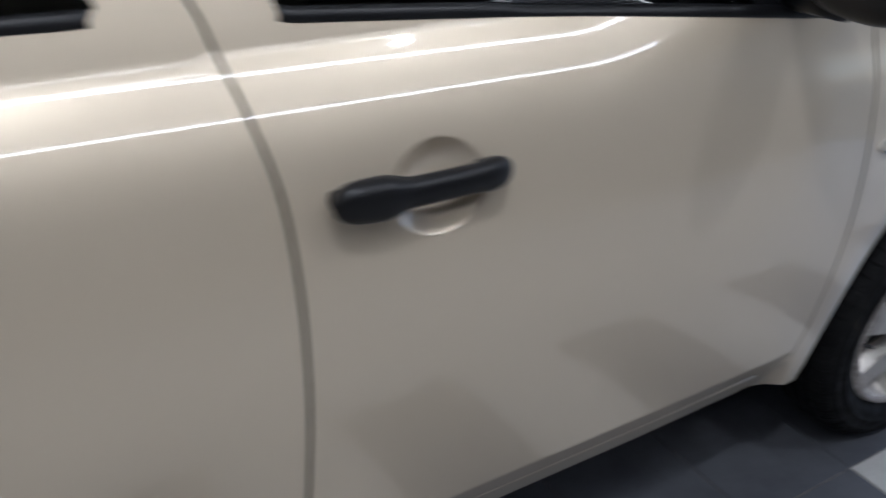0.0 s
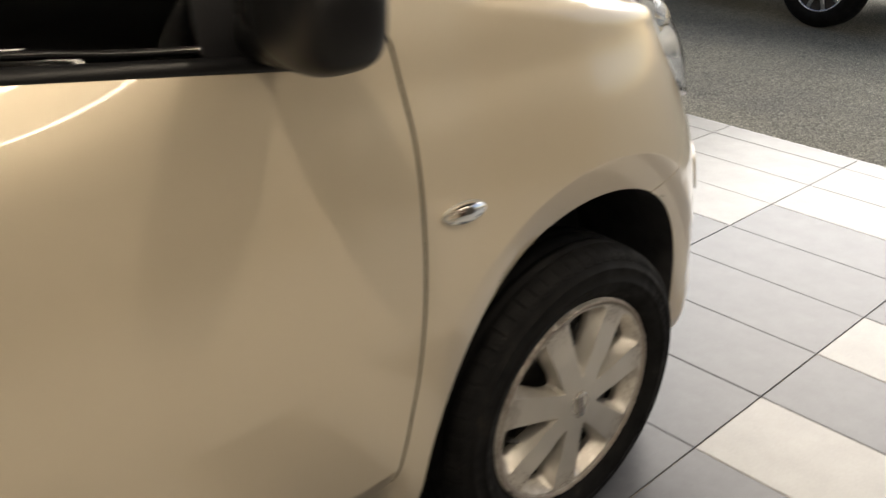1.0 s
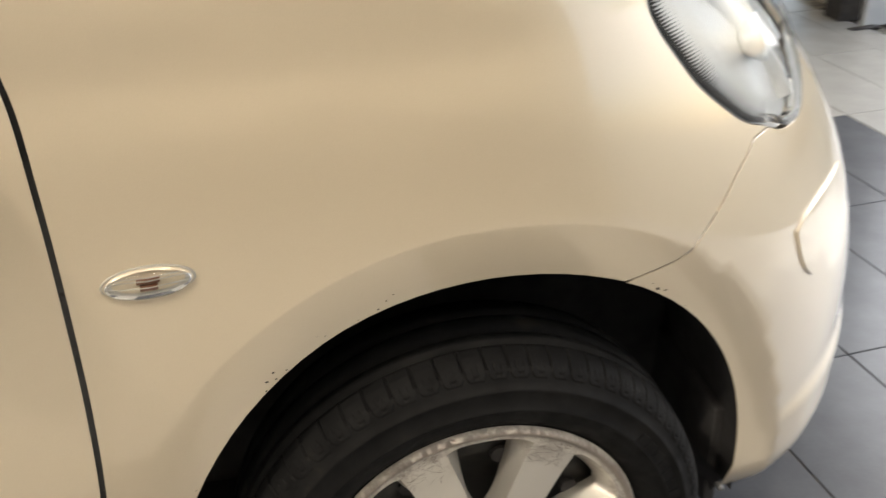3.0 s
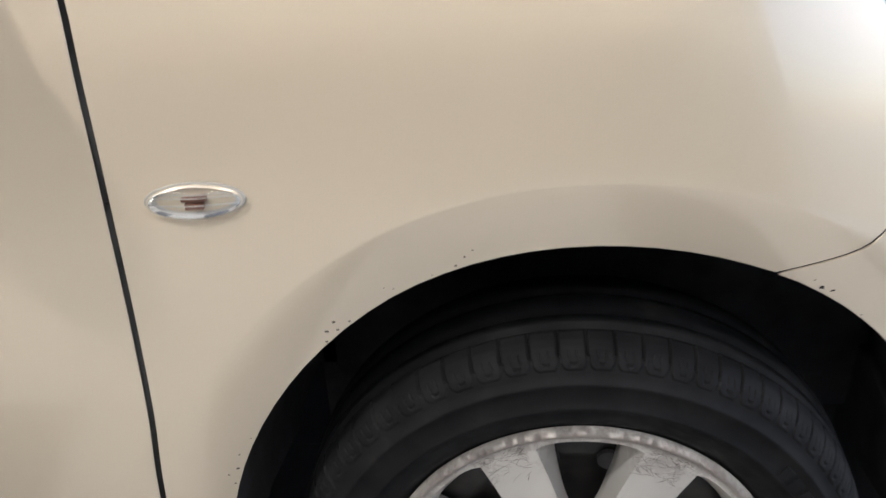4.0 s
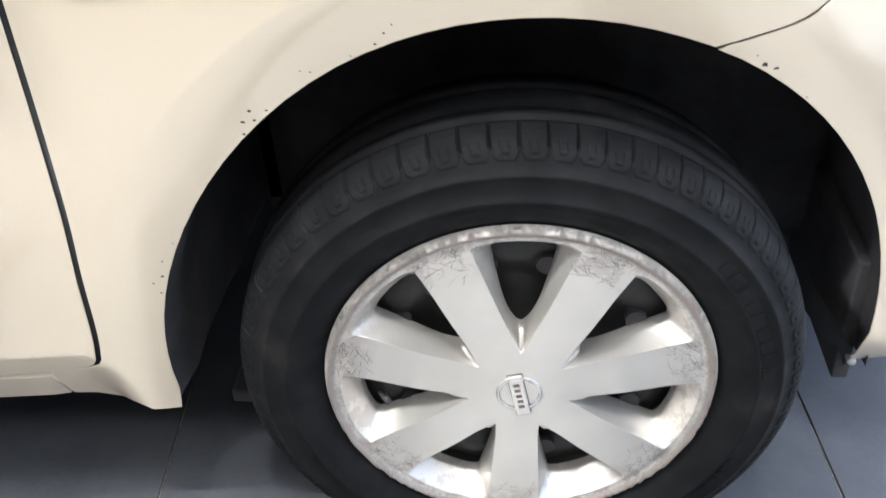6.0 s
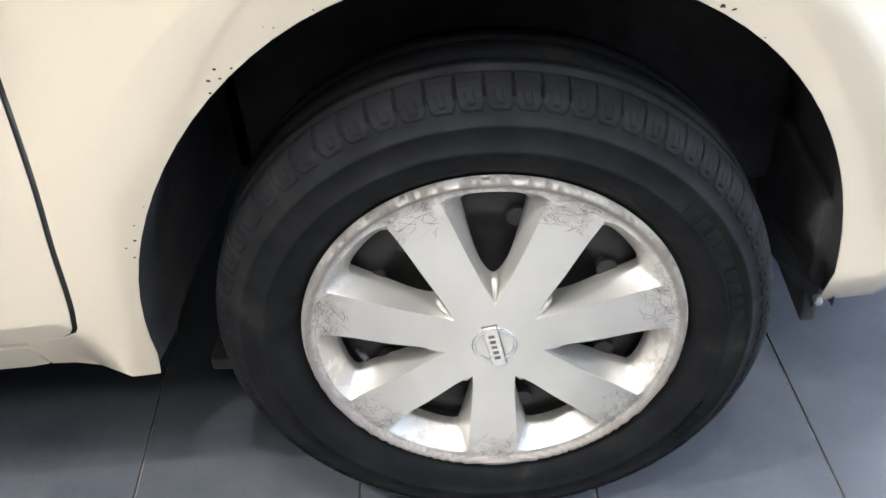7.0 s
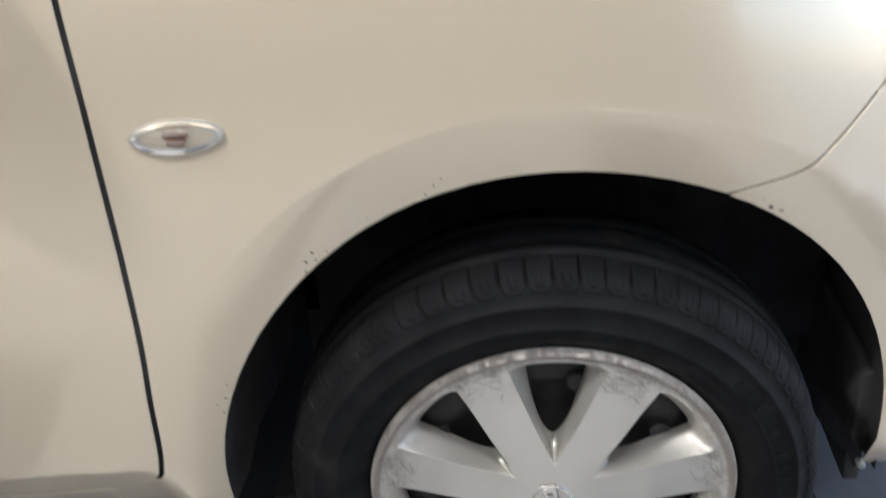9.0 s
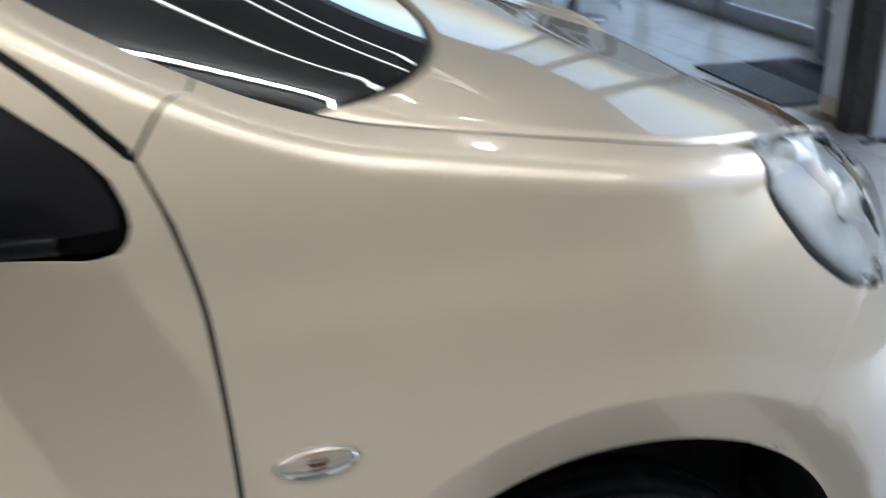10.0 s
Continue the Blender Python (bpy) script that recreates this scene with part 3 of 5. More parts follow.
verts = []
for i in range(len(glass_edge)):
    half = [screen_point(i, k / 20) for k in range(21)]
    verts += half + [Vector((q.x, 2 * CENTRE - q.y, q.z)) for q in half[-2::-1]]
faces = [(a, a + 41, a + 42, a + 1) for i in range(len(glass_edge) - 1) for a in range(i * 41, i * 41 + 40)]
raw("windscreen", verts, faces, tinted, car, "dark reflective windscreen")
bm = bmesh.new()
cowl = []
for k in range(61):
    u = k / 30 if k <= 30 else 2 - k / 30
    a, b = bonnet_point(0, u), screen_point(2, u)
    row = [a + Vector((0, 0, -0.010)), a.lerp(b, 0.5) + Vector((0, 0, -0.014)), b + Vector((0, 0, -0.006))]
    if k > 30:
        row = [Vector((q.x, 2 * CENTRE - q.y, q.z)) for q in row]
    cowl.append([bm.verts.new(q) for q in row])
for a, b in zip(cowl, cowl[1:]):
    for j in range(2):
        bm.faces.new((a[j], b[j], b[j + 1], a[j + 1]))
part("cowl", bm, black_plastic, car, "black plastic cowl at the windscreen foot")
strip_line = [(s, v + 0.0004) for s, v in top_line(-0.298, 0.172, 36)]

# roof and far flank, which close the cabin
bm = bmesh.new()
ring = []
for k in range(16):
    x = -0.95 - 1.4 * k / 15
    a = chart(-0.95, seat_of(-0.95)[1] + TOP) if k == 0 else Vector((x, chart(max(x, -1.3), 1.42).y, 1.46 + 0.03 * math.sin(math.pi * k / 15)))
    ring.append([bm.verts.new((x, a.y + (2 * CENTRE - 2 * a.y) * j / 12, a.z + 0.05 * math.sin(math.pi * j / 12))) for j in range(13)])
for a, b in zip(ring, ring[1:]):
    for j in range(12):
        bm.faces.new((a[j], b[j], b[j + 1], a[j + 1]))
part("roof", bm, paint, car)
panel("front_door", [door, window], paint, car, "", 0.04, flip_far=True)
panel("rear_door", [rear, rear_window], paint, car, "", 0.05, flip_far=True)
bm = bmesh.new()
ring = []
for k in range(13):
    t = k / 12
    x = -2.2 - 0.72 * t
    half = (CENTRE - chart(-2.2, 0.7).y) * (1 - 0.10 * t ** 2.5)
    top = 1.475 - 0.06 * t - 0.42 * max(0.0, t - 0.35) ** 1.3
    wide_top = (CENTRE - chart(-1.3, 1.42).y) * (1 - 0.10 * t)
    section = [(half * 0.93, 0.27), (half, 0.45), (half, 0.75), (half * 0.985, 0.95), (half + (wide_top - half) * 0.5, 0.95 + (top - 0.95) * 0.5), (wide_top, top - 0.06), (wide_top * 0.85, top - 0.01), (0.0, top + 0.04)]
    section += [(-y, z) for y, z in section[-2::-1]]
    ring.append([bm.verts.new((x, CENTRE + y, z)) for y, z in section])
for a, b in zip(ring, ring[1:]):
    for j in range(len(a) - 1):
        bm.faces.new((a[j], b[j], b[j + 1], a[j + 1]))
bm.faces.new(ring[-1])
bmesh.ops.recalc_face_normals(bm, faces=bm.faces)
part("tail", bm, paint, car)
part("floor_pan", box((-2.8, 0.06, 0.20), (-0.40, 2 * CENTRE - 0.06, 0.27), 0.02), liner_black, car)
part("engine_bay", box((-0.35, 0.36, 0.22), (0.42, 2 * CENTRE - 0.36, 0.90), 0.05), liner_black, car)

# glass and black trims of the side windows
panel("side_window", [[(x * 1.0, z - 0.004 if z < 1.05 else z) for x, z in window]], tinted, car, "dark tinted door glass", 0.05, lift=-0.016, roll=False)
panel("side_window", [rear_window], tinted, car, "dark tinted door glass", 0.05, lift=-0.016, roll=False)
panel("side_window", [window], tinted, car, "dark tinted door glass", 0.06, lift=-0.016, roll=False, flip_far=True)
panel("side_window", [rear_window], tinted, car, "dark tinted door glass", 0.06, lift=-0.016, roll=False, flip_far=True)


def strip(name, line, depth, high, mat, parent, lift=0.002, label=""):
    """A rounded moulding along a line on the skin."""
    bm = bmesh.new()
    rings = []
    for q in line:
        p, nn = chart(*q), skin_normal(*q)
        up = (chart(q[0], q[1] + 0.002) - p).normalized()
        rings.append([bm.verts.new(p + nn * (lift + d) + up * h) for d, h in ((-depth, 0), (0, 0.001), (0.002, high * 0.25), (0.002, high * 0.7), (-0.002, high), (-depth, high))])
    for a, b in zip(rings, rings[1:]):
        for j in range(5):
            bm.faces.new((a[j], a[j + 1], b[j + 1], b[j]))
    bmesh.ops.recalc_face_normals(bm, faces=bm.faces)
    return part(name, bm, mat, parent, label)


strip("belt_seal", [(-0.520 - 0.03 * k, belt(-0.520 - 0.03 * k) - 0.001 + 0.006 * max(0.0, 1 - k / 2)) for k in range(29)] + [(-1.379, belt(-1.38) + 0.001)], 0.016, 0.020, black_plastic, car, 0.001, "black rubber belt seal")
strip("belt_seal", [(-1.572 - 0.03 * k, 1.057 + 0.0004 * k) for k in range(17)], 0.016, 0.020, black_plastic, car, 0.001)
strip("glass_channel", [(-0.500 - 0.03 * k, belt(-0.500 - 0.03 * k) + 0.022) for k in range(29)], 0.012, 0.010, gloss_black, car, -0.010)
panel("mirror_base", [[tuple(p) for p in spline([(-0.472, 0.990), (-0.470, 1.004), (-0.492, 1.045), (-0.55, 1.094), (-0.62, 1.148), (-0.665, 1.12), (-0.672, 0.992), (-0.60, 0.986), (-0.472, 0.990)], 0.02)][:-1]], black_plastic, car, "black mirror sail panel", 0.03, lift=-0.006)

# black strip laid in the bonnet seam as its line of shade
strip("bonnet_gap_shade", strip_line, 0.012, 0.006, black_plastic, car, -0.0022)

# door mirror
bm = bmesh.new()
bmesh.ops.create_uvsphere(bm, u_segments=40, v_segments=24, radius=1)
for v in bm.verts:
    x, y, z = v.co
    ex = 0.62
    x, y, z = (math.copysign(abs(c) ** ex, c) for c in (x, y, z))
    v.co = Vector((-0.612 + 0.070 * x * (0.58 if x > 0 else 0.85) + 0.012 * y, -0.135 + 0.098 * y, 1.082 + 0.064 * z * (1 - 0.10 * (y < 0) * abs(y)) + 0.004 * x))
mirror = part("door_mirror", bm, black_plastic, car, "black plastic door mirror housing")
part("mirror_arm", rod([(-0.60, 0.02, 1.025), (-0.61, -0.05, 1.028), (-0.615, -0.10, 1.035)], [0.035, 0.028, 0.03], 16), black_plastic, mirror)
bm = bmesh.new()
bmesh.ops.create_cone(bm, cap_ends=True, segments=32, radius1=0.06, radius2=0.06, depth=0.004, matrix=pose(-0.612, -0.052, 1.08, 90, 0, 0) @ Matrix.Diagonal((0.85, 0.85, 1, 1)))
part("mirror_glass", bm, chrome, mirror, "mirror glass", False)

# cabin
part("dashboard", box((-1.0, 0.20, 0.72), (-0.40, 2 * CENTRE - 0.20, 1.00), 0.05), dark_cloth, car)
for y in (0.42, 1.15):
    seat = part("front_seat", box((-1.75, y - 0.24, 0.45), (-1.25, y + 0.24, 0.62), 0.06), dark_cloth, car)
    part("backrest", box((-0.06, -0.23, 0), (0.08, 0.23, 0.62), 0.05, m=pose(-1.72, y, 0.58, 0, -18, 0)), dark_cloth, seat)
    part("headrest", box((-0.05, -0.12, 0.64), (0.05, 0.12, 0.82), 0.04, m=pose(-1.72, y, 0.58, 0, -18, 0)), dark_cloth, seat)
bm = bmesh.new()
bmesh.ops.create_circle(bm, segments=40, radius=0.19)
wheel_path = [pose(-1.02, 0.42, 0.93, 0, 62, 0) @ Vector((0.19 * math.cos(a), 0.19 * math.sin(a), 0)) for a in np.linspace(0, 2 * math.pi, 41)]
bm.free()
part("steering_wheel", rod(wheel_path, 0.015, 8), black_plastic, car)

# door handle
hx0, hx1 = -1.363, -1.124
bm = bmesh.new()
rings = []
for k in range(49):
    t = k / 48
    x = hx0 + (hx1 - hx0) * t
    cap = math.sqrt(max(0.0, 1 - (2 * t - 1) ** 8))
    tall = (0.0268 - 0.0085 * ease(0.25, 0.42, t) + 0.0040 * ease(0.74, 0.90, t)) * cap
    deep = (0.020 - 0.004 * ease(0.25, 0.4, t) + 0.001 * ease(0.75, 0.9, t)) * cap
    bow = 0.007 * math.sin(math.pi * t) ** 0.7
    z = 0.8735 - 0.002 * t
    y = side_y(hx0, 0.87) * (1 - t) + side_y(hx1, 0.87) * t - 0.020 - bow
    rings.append([bm.verts.new((x, y - deep * math.cos(a) * (1 if math.cos(a) > 0 else 0.8), z + tall * math.copysign(abs(math.sin(a)) ** 0.8, math.sin(a)))) for a in np.linspace(0, 2 * math.pi, 24, endpoint=False)])
for a, b in zip(rings, rings[1:]):
    for k in range(24):
        j = (k + 1) % 24
        bm.faces.new((a[k], a[j], b[j], b[k]))
bm.faces.new(rings[0][::-1])
bm.faces.new(rings[-1])
bmesh.ops.recalc_face_normals(bm, faces=bm.faces)
part("door_handle", bm, black_plastic, door_ob, "black plastic grip handle")
for x, half in ((hx0 + 0.034, 0.030), (hx1 - 0.022, 0.017)):
    part("handle_foot", box((x - half, side_y(x, 0.877) - 0.026, 0.860), (x + half, side_y(x, 0.877) + 0.012, 0.880), 0.008), black_plastic, door_ob)
bm = bmesh.new()
bmesh.ops.create_cone(bm, cap_ends=True, segments=24, radius1=0.0085, radius2=0.0075, depth=0.004, matrix=pose(-1.328, side_y(-1.33, 0.876) - 0.0405, 0.872, 90))
part("lock", bm, gloss_black, door_ob, "key lock", False)

# wheel arch liner with the pointed flap in front
bm = bmesh.new()
lines = []
feet = [(ARCH_X - ARCH_A - 0.010, 0.262)] + [(ARCH_X + (ARCH_A + 0.010) * math.cos(math.pi * (1 - k / 48)), ARCH_Z + (ARCH_B + 0.010) * math.sin(math.pi * (1 - k / 48))) for k in range(49)] + [(0.389, 0.255), (0.390, 0.225)]
for x, z in feet:
    edge_y = side_y(min(x, 0.37), max(z, 0.26)) + 0.011
    lines.append([bm.verts.new((x, edge_y + (0.40 - edge_y) * j / 6, z - (0.012 * math.sin(j * 2.1) if 0 < j < 6 else 0))) for j in range(7)])
for a, b in zip(lines, lines[1:]):
    for j in range(6):
        bm.faces.new((a[j], a[j + 1], b[j + 1], b[j]))
hub_v = bm.verts.new((ARCH_X, 0.40, 0.30))
for a, b in zip(lines, lines[1:]):
    bm.faces.new((a[6], hub_v, b[6]))
part("wheel_arch_liner", bm, liner_black, car, "black plastic wheel arch liner")
bm = bmesh.new()
f = [bm.verts.new(q) for q in ((0.366, 0.098, 0.262), (0.384, 0.145, 0.262), (0.393, 0.156, 0.182), (0.384, 0.150, 0.186), (0.345, 0.240, 0.262), (0.352, 0.25, 0.20))]
for q in ((0, 1, 2), (0, 2, 3), (1, 4, 5, 2), (0, 3, 5, 4)):
    bm.faces.new([f[k] for k in q])
part("air_flap", bm, liner_black, car, "black pointed rubber flap", False)
part("splash_wall", box((0.372, 0.150, 0.165), (0.392, 0.60, 0.34), 0.004), liner_black, car)
# added black slab hides the floor here and stands in for its shade
part("floor_shade_slab", box((-0.385, 0.15, 0.10), (-0.22, 0.60, 0.12), 0.004), liner_black, car)
part("inner_wall", box((-0.37, 0.40, 0.12), (0.38, 0.42, 0.62), 0.004), liner_black, car)
part("arch_bolt", lathe([(0.0, -0.002), (0.004, -0.002), (0.005, 0.0), (0.005, 0.01)], 12), grey_metal, car)
bpy.data.objects["arch_bolt"].location = (0.372, 0.105, 0.235)

# raised blank on the bumper corner
blank = [tuple(p) for p in spline(on([(0.425, 0.634), (0.437, 0.600), (0.455, 0.572), (0.478, 0.555), (0.510, 0.560), (0.560, 0.583), (0.600, 0.610), (0.585, 0.640), (0.50, 0.650), (0.45, 0.646), (0.425, 0.634)]), 0.012)][:-1]
panel("bumper_blank", [blank], paint, car, "", 0.012, lift=0.004, depth=0.008)
# headlight
lamp_loop = [tuple(p) for p in spline(on(shift(LAMP_REAR, 0.002, 0.001) + LAMP_FRONT), 0.012)]
headlight = panel("headlight", [lamp_loop], clear, car, "teardrop headlight with clear lens", 0.012, lift=0.004, depth=0.02, bulge=0.024)
headlight.visible_shadow = False
mid = np.array(lamp_loop).mean(0)


def shrunk(k, toward=mid):
    return [tuple(toward + (np.array(p) - toward) * k) for p in lamp_loop]


panel("reflector", [shrunk(0.985)], lamp_metal, headlight, "silver reflector", 0.014, lift=-0.016, roll=False, bulge=0.008)
band = [tuple(p) for p in spline(on(shift(LAMP_REAR, 0.002, 0.001)), 0.012)]
inner = [(s + 0.003 + 0.007 * math.sin(math.pi * (k + 1) / (len(band) + 1)), v + 0.003 + 0.006 * math.sin(math.pi * (k + 1) / (len(band) + 1))) for k, (s, v) in enumerate(band)][::-1]
panel("dark_band", [band + inner[1:-1]], lamp_band, headlight, "dark pricked edge band", 0.012, lift=-0.004, roll=False)
# printed dots that shrink inwards from the band
dot_bm = bmesh.new()
dense_band = np.array([tuple(p) for p in spline(on(shift(LAMP_REAR, 0.002, 0.001)), 0.0042)])
for row in range(12):
    size = 0.0019 * (1 - row / 13.0)
    for k in range(2, len(dense_band) - 3):
        along = dense_band[k + 1] - dense_band[k]
        q = dense_band[k] + along * (0.5 if row % 2 else 0.0) + (0.2 + 0.8 * math.sin(math.pi * (k + 1) / (len(dense_band) + 1))) * np.array((0.0100, 0.0088)) + row * np.array((0.0022, 0.0018))
        p, nn = chart(*q), skin_normal(*q)
        p = p - nn * 0.004
        side = (chart(q[0] + 0.002, q[1]) - chart(*q)).normalized()
        up = nn.cross(side)
        dot_bm.faces.new([dot_bm.verts.new(p + side * (size * math.cos(a)) + up * (size * math.sin(a))) for a in (0, 1.047, 2.094, 3.142, 4.189, 5.236)])
tagged(part("printed_dots", dot_bm, lamp_band, headlight, "black printed dots fading inwards"), kind="stuff")
panel("bezel", [lamp_loop, shrunk(0.965)], lamp_metal, headlight, "", 0.02, lift=-0.012, roll=False)
bulb_at = chart(s_of(0.36, 0.86), 0.86)
aim = skin_normal(s_of(0.36, 0.86), 0.86)
turn = (aim * 0.6 + Vector((1, -0.1, 0.1)) * 0.6).to_track_quat("Y", "Z").to_matrix().to_4x4()
bm = lathe([(0.006, -0.024), (0.014, -0.022), (0.022, -0.015), (0.028, -0.004), (0.030, 0.002), (0.032, 0.002)], 48)
bmesh.ops.transform(bm, matrix=Matrix.Translation(bulb_at + aim * 0.013) @ turn, verts=bm.verts)
bowl = part("lamp_bowl", bm, lamp_metal, headlight, "chrome headlamp bowl")
bm = bmesh.new()
bmesh.ops.create_uvsphere(bm, u_segments=20, v_segments=12, radius=0.013, matrix=Matrix.Translation(bulb_at - aim * 0.003))
part("bulb", bm, clear, bowl)
low_at = chart(s_of(0.40, 0.80), 0.80)
low_n = skin_normal(s_of(0.40, 0.80), 0.80)
bm = lathe([(0.004, -0.022), (0.014, -0.016), (0.021, 0.0), (0.023, 0.002)], 32)
bmesh.ops.transform(bm, matrix=Matrix.Translation(low_at - low_n * 0.016) @ low_n.to_track_quat("Y", "Z").to_matrix().to_4x4(), verts=bm.verts)
part("indicator_bowl", bm, lamp_metal, headlight)
bm = bmesh.new()
bmesh.ops.create_uvsphere(bm, u_segments=16, v_segments=10, radius=0.008, matrix=Matrix.Translation(low_at - low_n * 0.022))
part("indicator_bulb", bm, amber, headlight)
# bright curved ridge between the bowl and the outer corner, and a smaller one beside it
def lamp_ridge(line, wide, high, mat, label):
    path = [tuple(p) for p in spline(on(line), 0.010)]
    rows = []
    bm = bmesh.new()
    for k, q in enumerate(path):
        w = wide * math.sin(math.pi * (0.08 + 0.84 * k / (len(path) - 1))) ** 0.7
        row = []
        for j in range(9):
            u = j / 4 - 1
            c = (q[0] + u * w, q[1] + 0.55 * u * w)
            row.append(bm.verts.new(chart(*c) + skin_normal(*c) * (-0.012 + high * (1 - u * u))))
        rows.append(row)
    for a, b in zip(rows, rows[1:]):
        for j in range(8):
            bm.faces.new((a[j], a[j + 1], b[j + 1], b[j]))
    part("reflector_ridge", bm, mat, headlight, label)


lamp_ridge([(0.225, 0.972), (0.300, 0.925), (0.365, 0.872), (0.415, 0.820), (0.432, 0.785)], 0.013, 0.018, lamp_white, "bright curved reflector ridge")
lamp_ridge([(0.290, 0.952), (0.365, 0.910), (0.425, 0.868), (0.455, 0.830)], 0.010, 0.014, lamp_white, "narrow curved reflector ridge")
panel("red_reflex", [[tuple(p) for p in spline(on([(0.437, 0.868), (0.452, 0.85), (0.455, 0.82), (0.446, 0.82), (0.437, 0.868)]), 0.01)][:-1]], red_reflex, headlight, "", 0.01, lift=-0.02, roll=False)

# side indicator
ix, iz, ia, ib = -0.3225, 0.7535, 0.0405, 0.0150
iy = side_y(ix, iz)
tilt = math.atan2(side_y(ix + 0.03, iz) - side_y(ix - 0.03, iz), 0.06)
lean = math.atan2(side_y(ix, iz + 0.02) - side_y(ix, iz - 0.02), 0.04)
frame_m = pose(ix, iy, iz, -math.degrees(lean), 0, math.degrees(tilt))


def oval(profile, segs=48):
    bm = lathe(profile, segs)
    for v in bm.verts:
        v.co = Vector((v.co.x * ia, v.co.y, v.co.z * ib))
    bmesh.ops.transform(bm, matrix=frame_m, verts=bm.verts)
    return bm


indicator = part("side_indicator", oval([(1.03, 0.004), (1.05, -0.003), (1.0, -0.005), (0.99, 0.002)]), pale_plastic, car, "clear oval side indicator")
part("lens", oval([(1.0, -0.001), (0.995, -0.006), (0.96, -0.0095), (0.85, -0.0125), (0.6, -0.0145), (0.3, -0.0155), (0.02, -0.016)]), clear, indicator, "clear fluted lens").visible_shadow = False
part("reflector", oval([(0.98, -0.002), (0.6, 0.001), (0.02, 0.002)]), indicator_metal, indicator)
for k, (x0, x1, z0, z1) in enumerate(((-0.0105, 0.0105, 0.0005, 0.0040), (-0.008, 0.008, -0.0065, -0.0005))):
    part("bulb_holder", box((x0, -0.0085, z0), (x1, -0.002, z1), 0.0008, m=frame_m), amber, indicator, "amber bulb holder")
for z in (0.0075, 0.0045, -0.002, -0.0085):
    half = ia * math.sqrt(1 - (z / ib) ** 2) * 0.93
    part("flute", rod([frame_m @ Vector((-half, -0.006, z)), frame_m @ Vector((0, -0.0115, z)), frame_m @ Vector((half, -0.006, z))], 0.0005, 6), indicator_metal, indicator)

# paint chips along the wheel opening
chips = bmesh.new()
for a, grow, size in ((127.5, 1.012, 0.0022), (128.6, 1.026, 0.0030), (126.8, 1.034, 0.0024), (130.0, 1.006, 0.0022), (125.4, 1.010, 0.0018), (117.5, 1.02, 0.0016), (118.4, 1.035, 0.0012), (108.6, 1.012, 0.0020), (106.9, 1.028, 0.0018), (105.6, 1.04, 0.0016), (112, 1.008, 0.0014), (156, 1.012, 0.0022), (157.5, 1.03, 0.0016), (153.4, 1.02, 0.0015), (159, 1.008, 0.002), (150, 1.01, 0.0014), (58.2, 1.012, 0.0045), (56.6, 1.018, 0.0035), (60.0, 1.022, 0.0016), (50, 1.006, 0.002)):
    a = radians(a)
    x, z = ARCH_X + ARCH_A * grow * math.cos(a), ARCH_Z + ARCH_B * grow * math.sin(a)
    q = (s_of(x, z), z)
    p, nn = chart(*q), skin_normal(*q)
    vs = []
    for j in range(7):
        r = 0.55 * size * random.uniform(0.4, 1.3)
        th = 2 * math.pi * j / 7
        vs.append(chips.verts.new(chart(q[0] + r * math.cos(th) * 1.3, q[1] + r * math.sin(th)) + nn * 0.0005))
    chips.faces.new(vs)
tagged(part("paint_chips", chips, chip, fender_ob, "dark stone chips", False), kind="stuff")

# ---------- front wheel ----------
HUB = Vector((0, 0, 0.29))


wheel = tagged(empty("front_wheel", tuple(HUB)), "road wheel with worn tyre and scratched silver cover")
wheel.parent = car
wheel.matrix_parent_inverse = Matrix.Translation(-Vector(car.location))
wheel.location.y, wheel.rotation_euler.z = -0.006, radians(2.6)


def wheel_mesh(name, bm, mat, parent, label="", smooth=True):
    """A part in the wheel's own places, so that its material is centred on the hub."""
    me = bpy.data.meshes.new(name)
    bm.to_mesh(me)
    bm.free()
    me.materials.append(mat)
    for p in me.polygons:
        p.use_smooth = smooth
    ob = new(name, me)
    ob.parent = parent
    return tagged(ob, label)


# tyre: bead, sidewall, shoulder blocks with slots, tread
profile = [(0.190, 0.020), (0.196, 0.016), (0.201, 0.014), (0.206, 0.011), (0.211, 0.004), (0.220, -0.004), (0.230, -0.0085), (0.238, -0.0098), (0.239, -0.0112), (0.2425, -0.0112), (0.2435, -0.0095), (0.252, -0.0085), (0.2625, -0.0062), (0.2640, -0.0074), (0.2665, -0.0062), (0.2675, -0.0042), (0.2745, -0.0015), (0.278, 0.0005), (0.282, 0.003), (0.286, 0.0065), (0.2895, 0.011), (0.2925, 0.017), (0.295, 0.024), (0.2965, 0.0335), (0.2970, 0.0375), (0.2972, 0.0385), (0.2975, 0.0455), (0.2976, 0.0465), (0.298, 0.061), (0.298, 0.0625), (0.2982, 0.0695), (0.2984, 0.071), (0.299, 0.090), (0.2986, 0.097), (0.2986, 0.0985), (0.2985, 0.1055), (0.298, 0.107), (0.297, 0.125), (0.294, 0.138), (0.287, 0.152), (0.273, 0.164), (0.25, 0.17), (0.22, 0.168), (0.195, 0.160)]
BLOCKS, PER = 70, 28
SEG = BLOCKS * PER
fine = []
for (r0, y0), (r1, y1) in zip(profile, profile[1:]):
    n = 4 if 0.2735 < r0 < 0.2955 and y0 < 0.03 else 1
    fine += [(r0 + (r1 - r0) * k / n, y0 + (y1 - y0) * k / n) for k in range(n)]
fine.append(profile[-1])
bm = bmesh.new()
rings = []
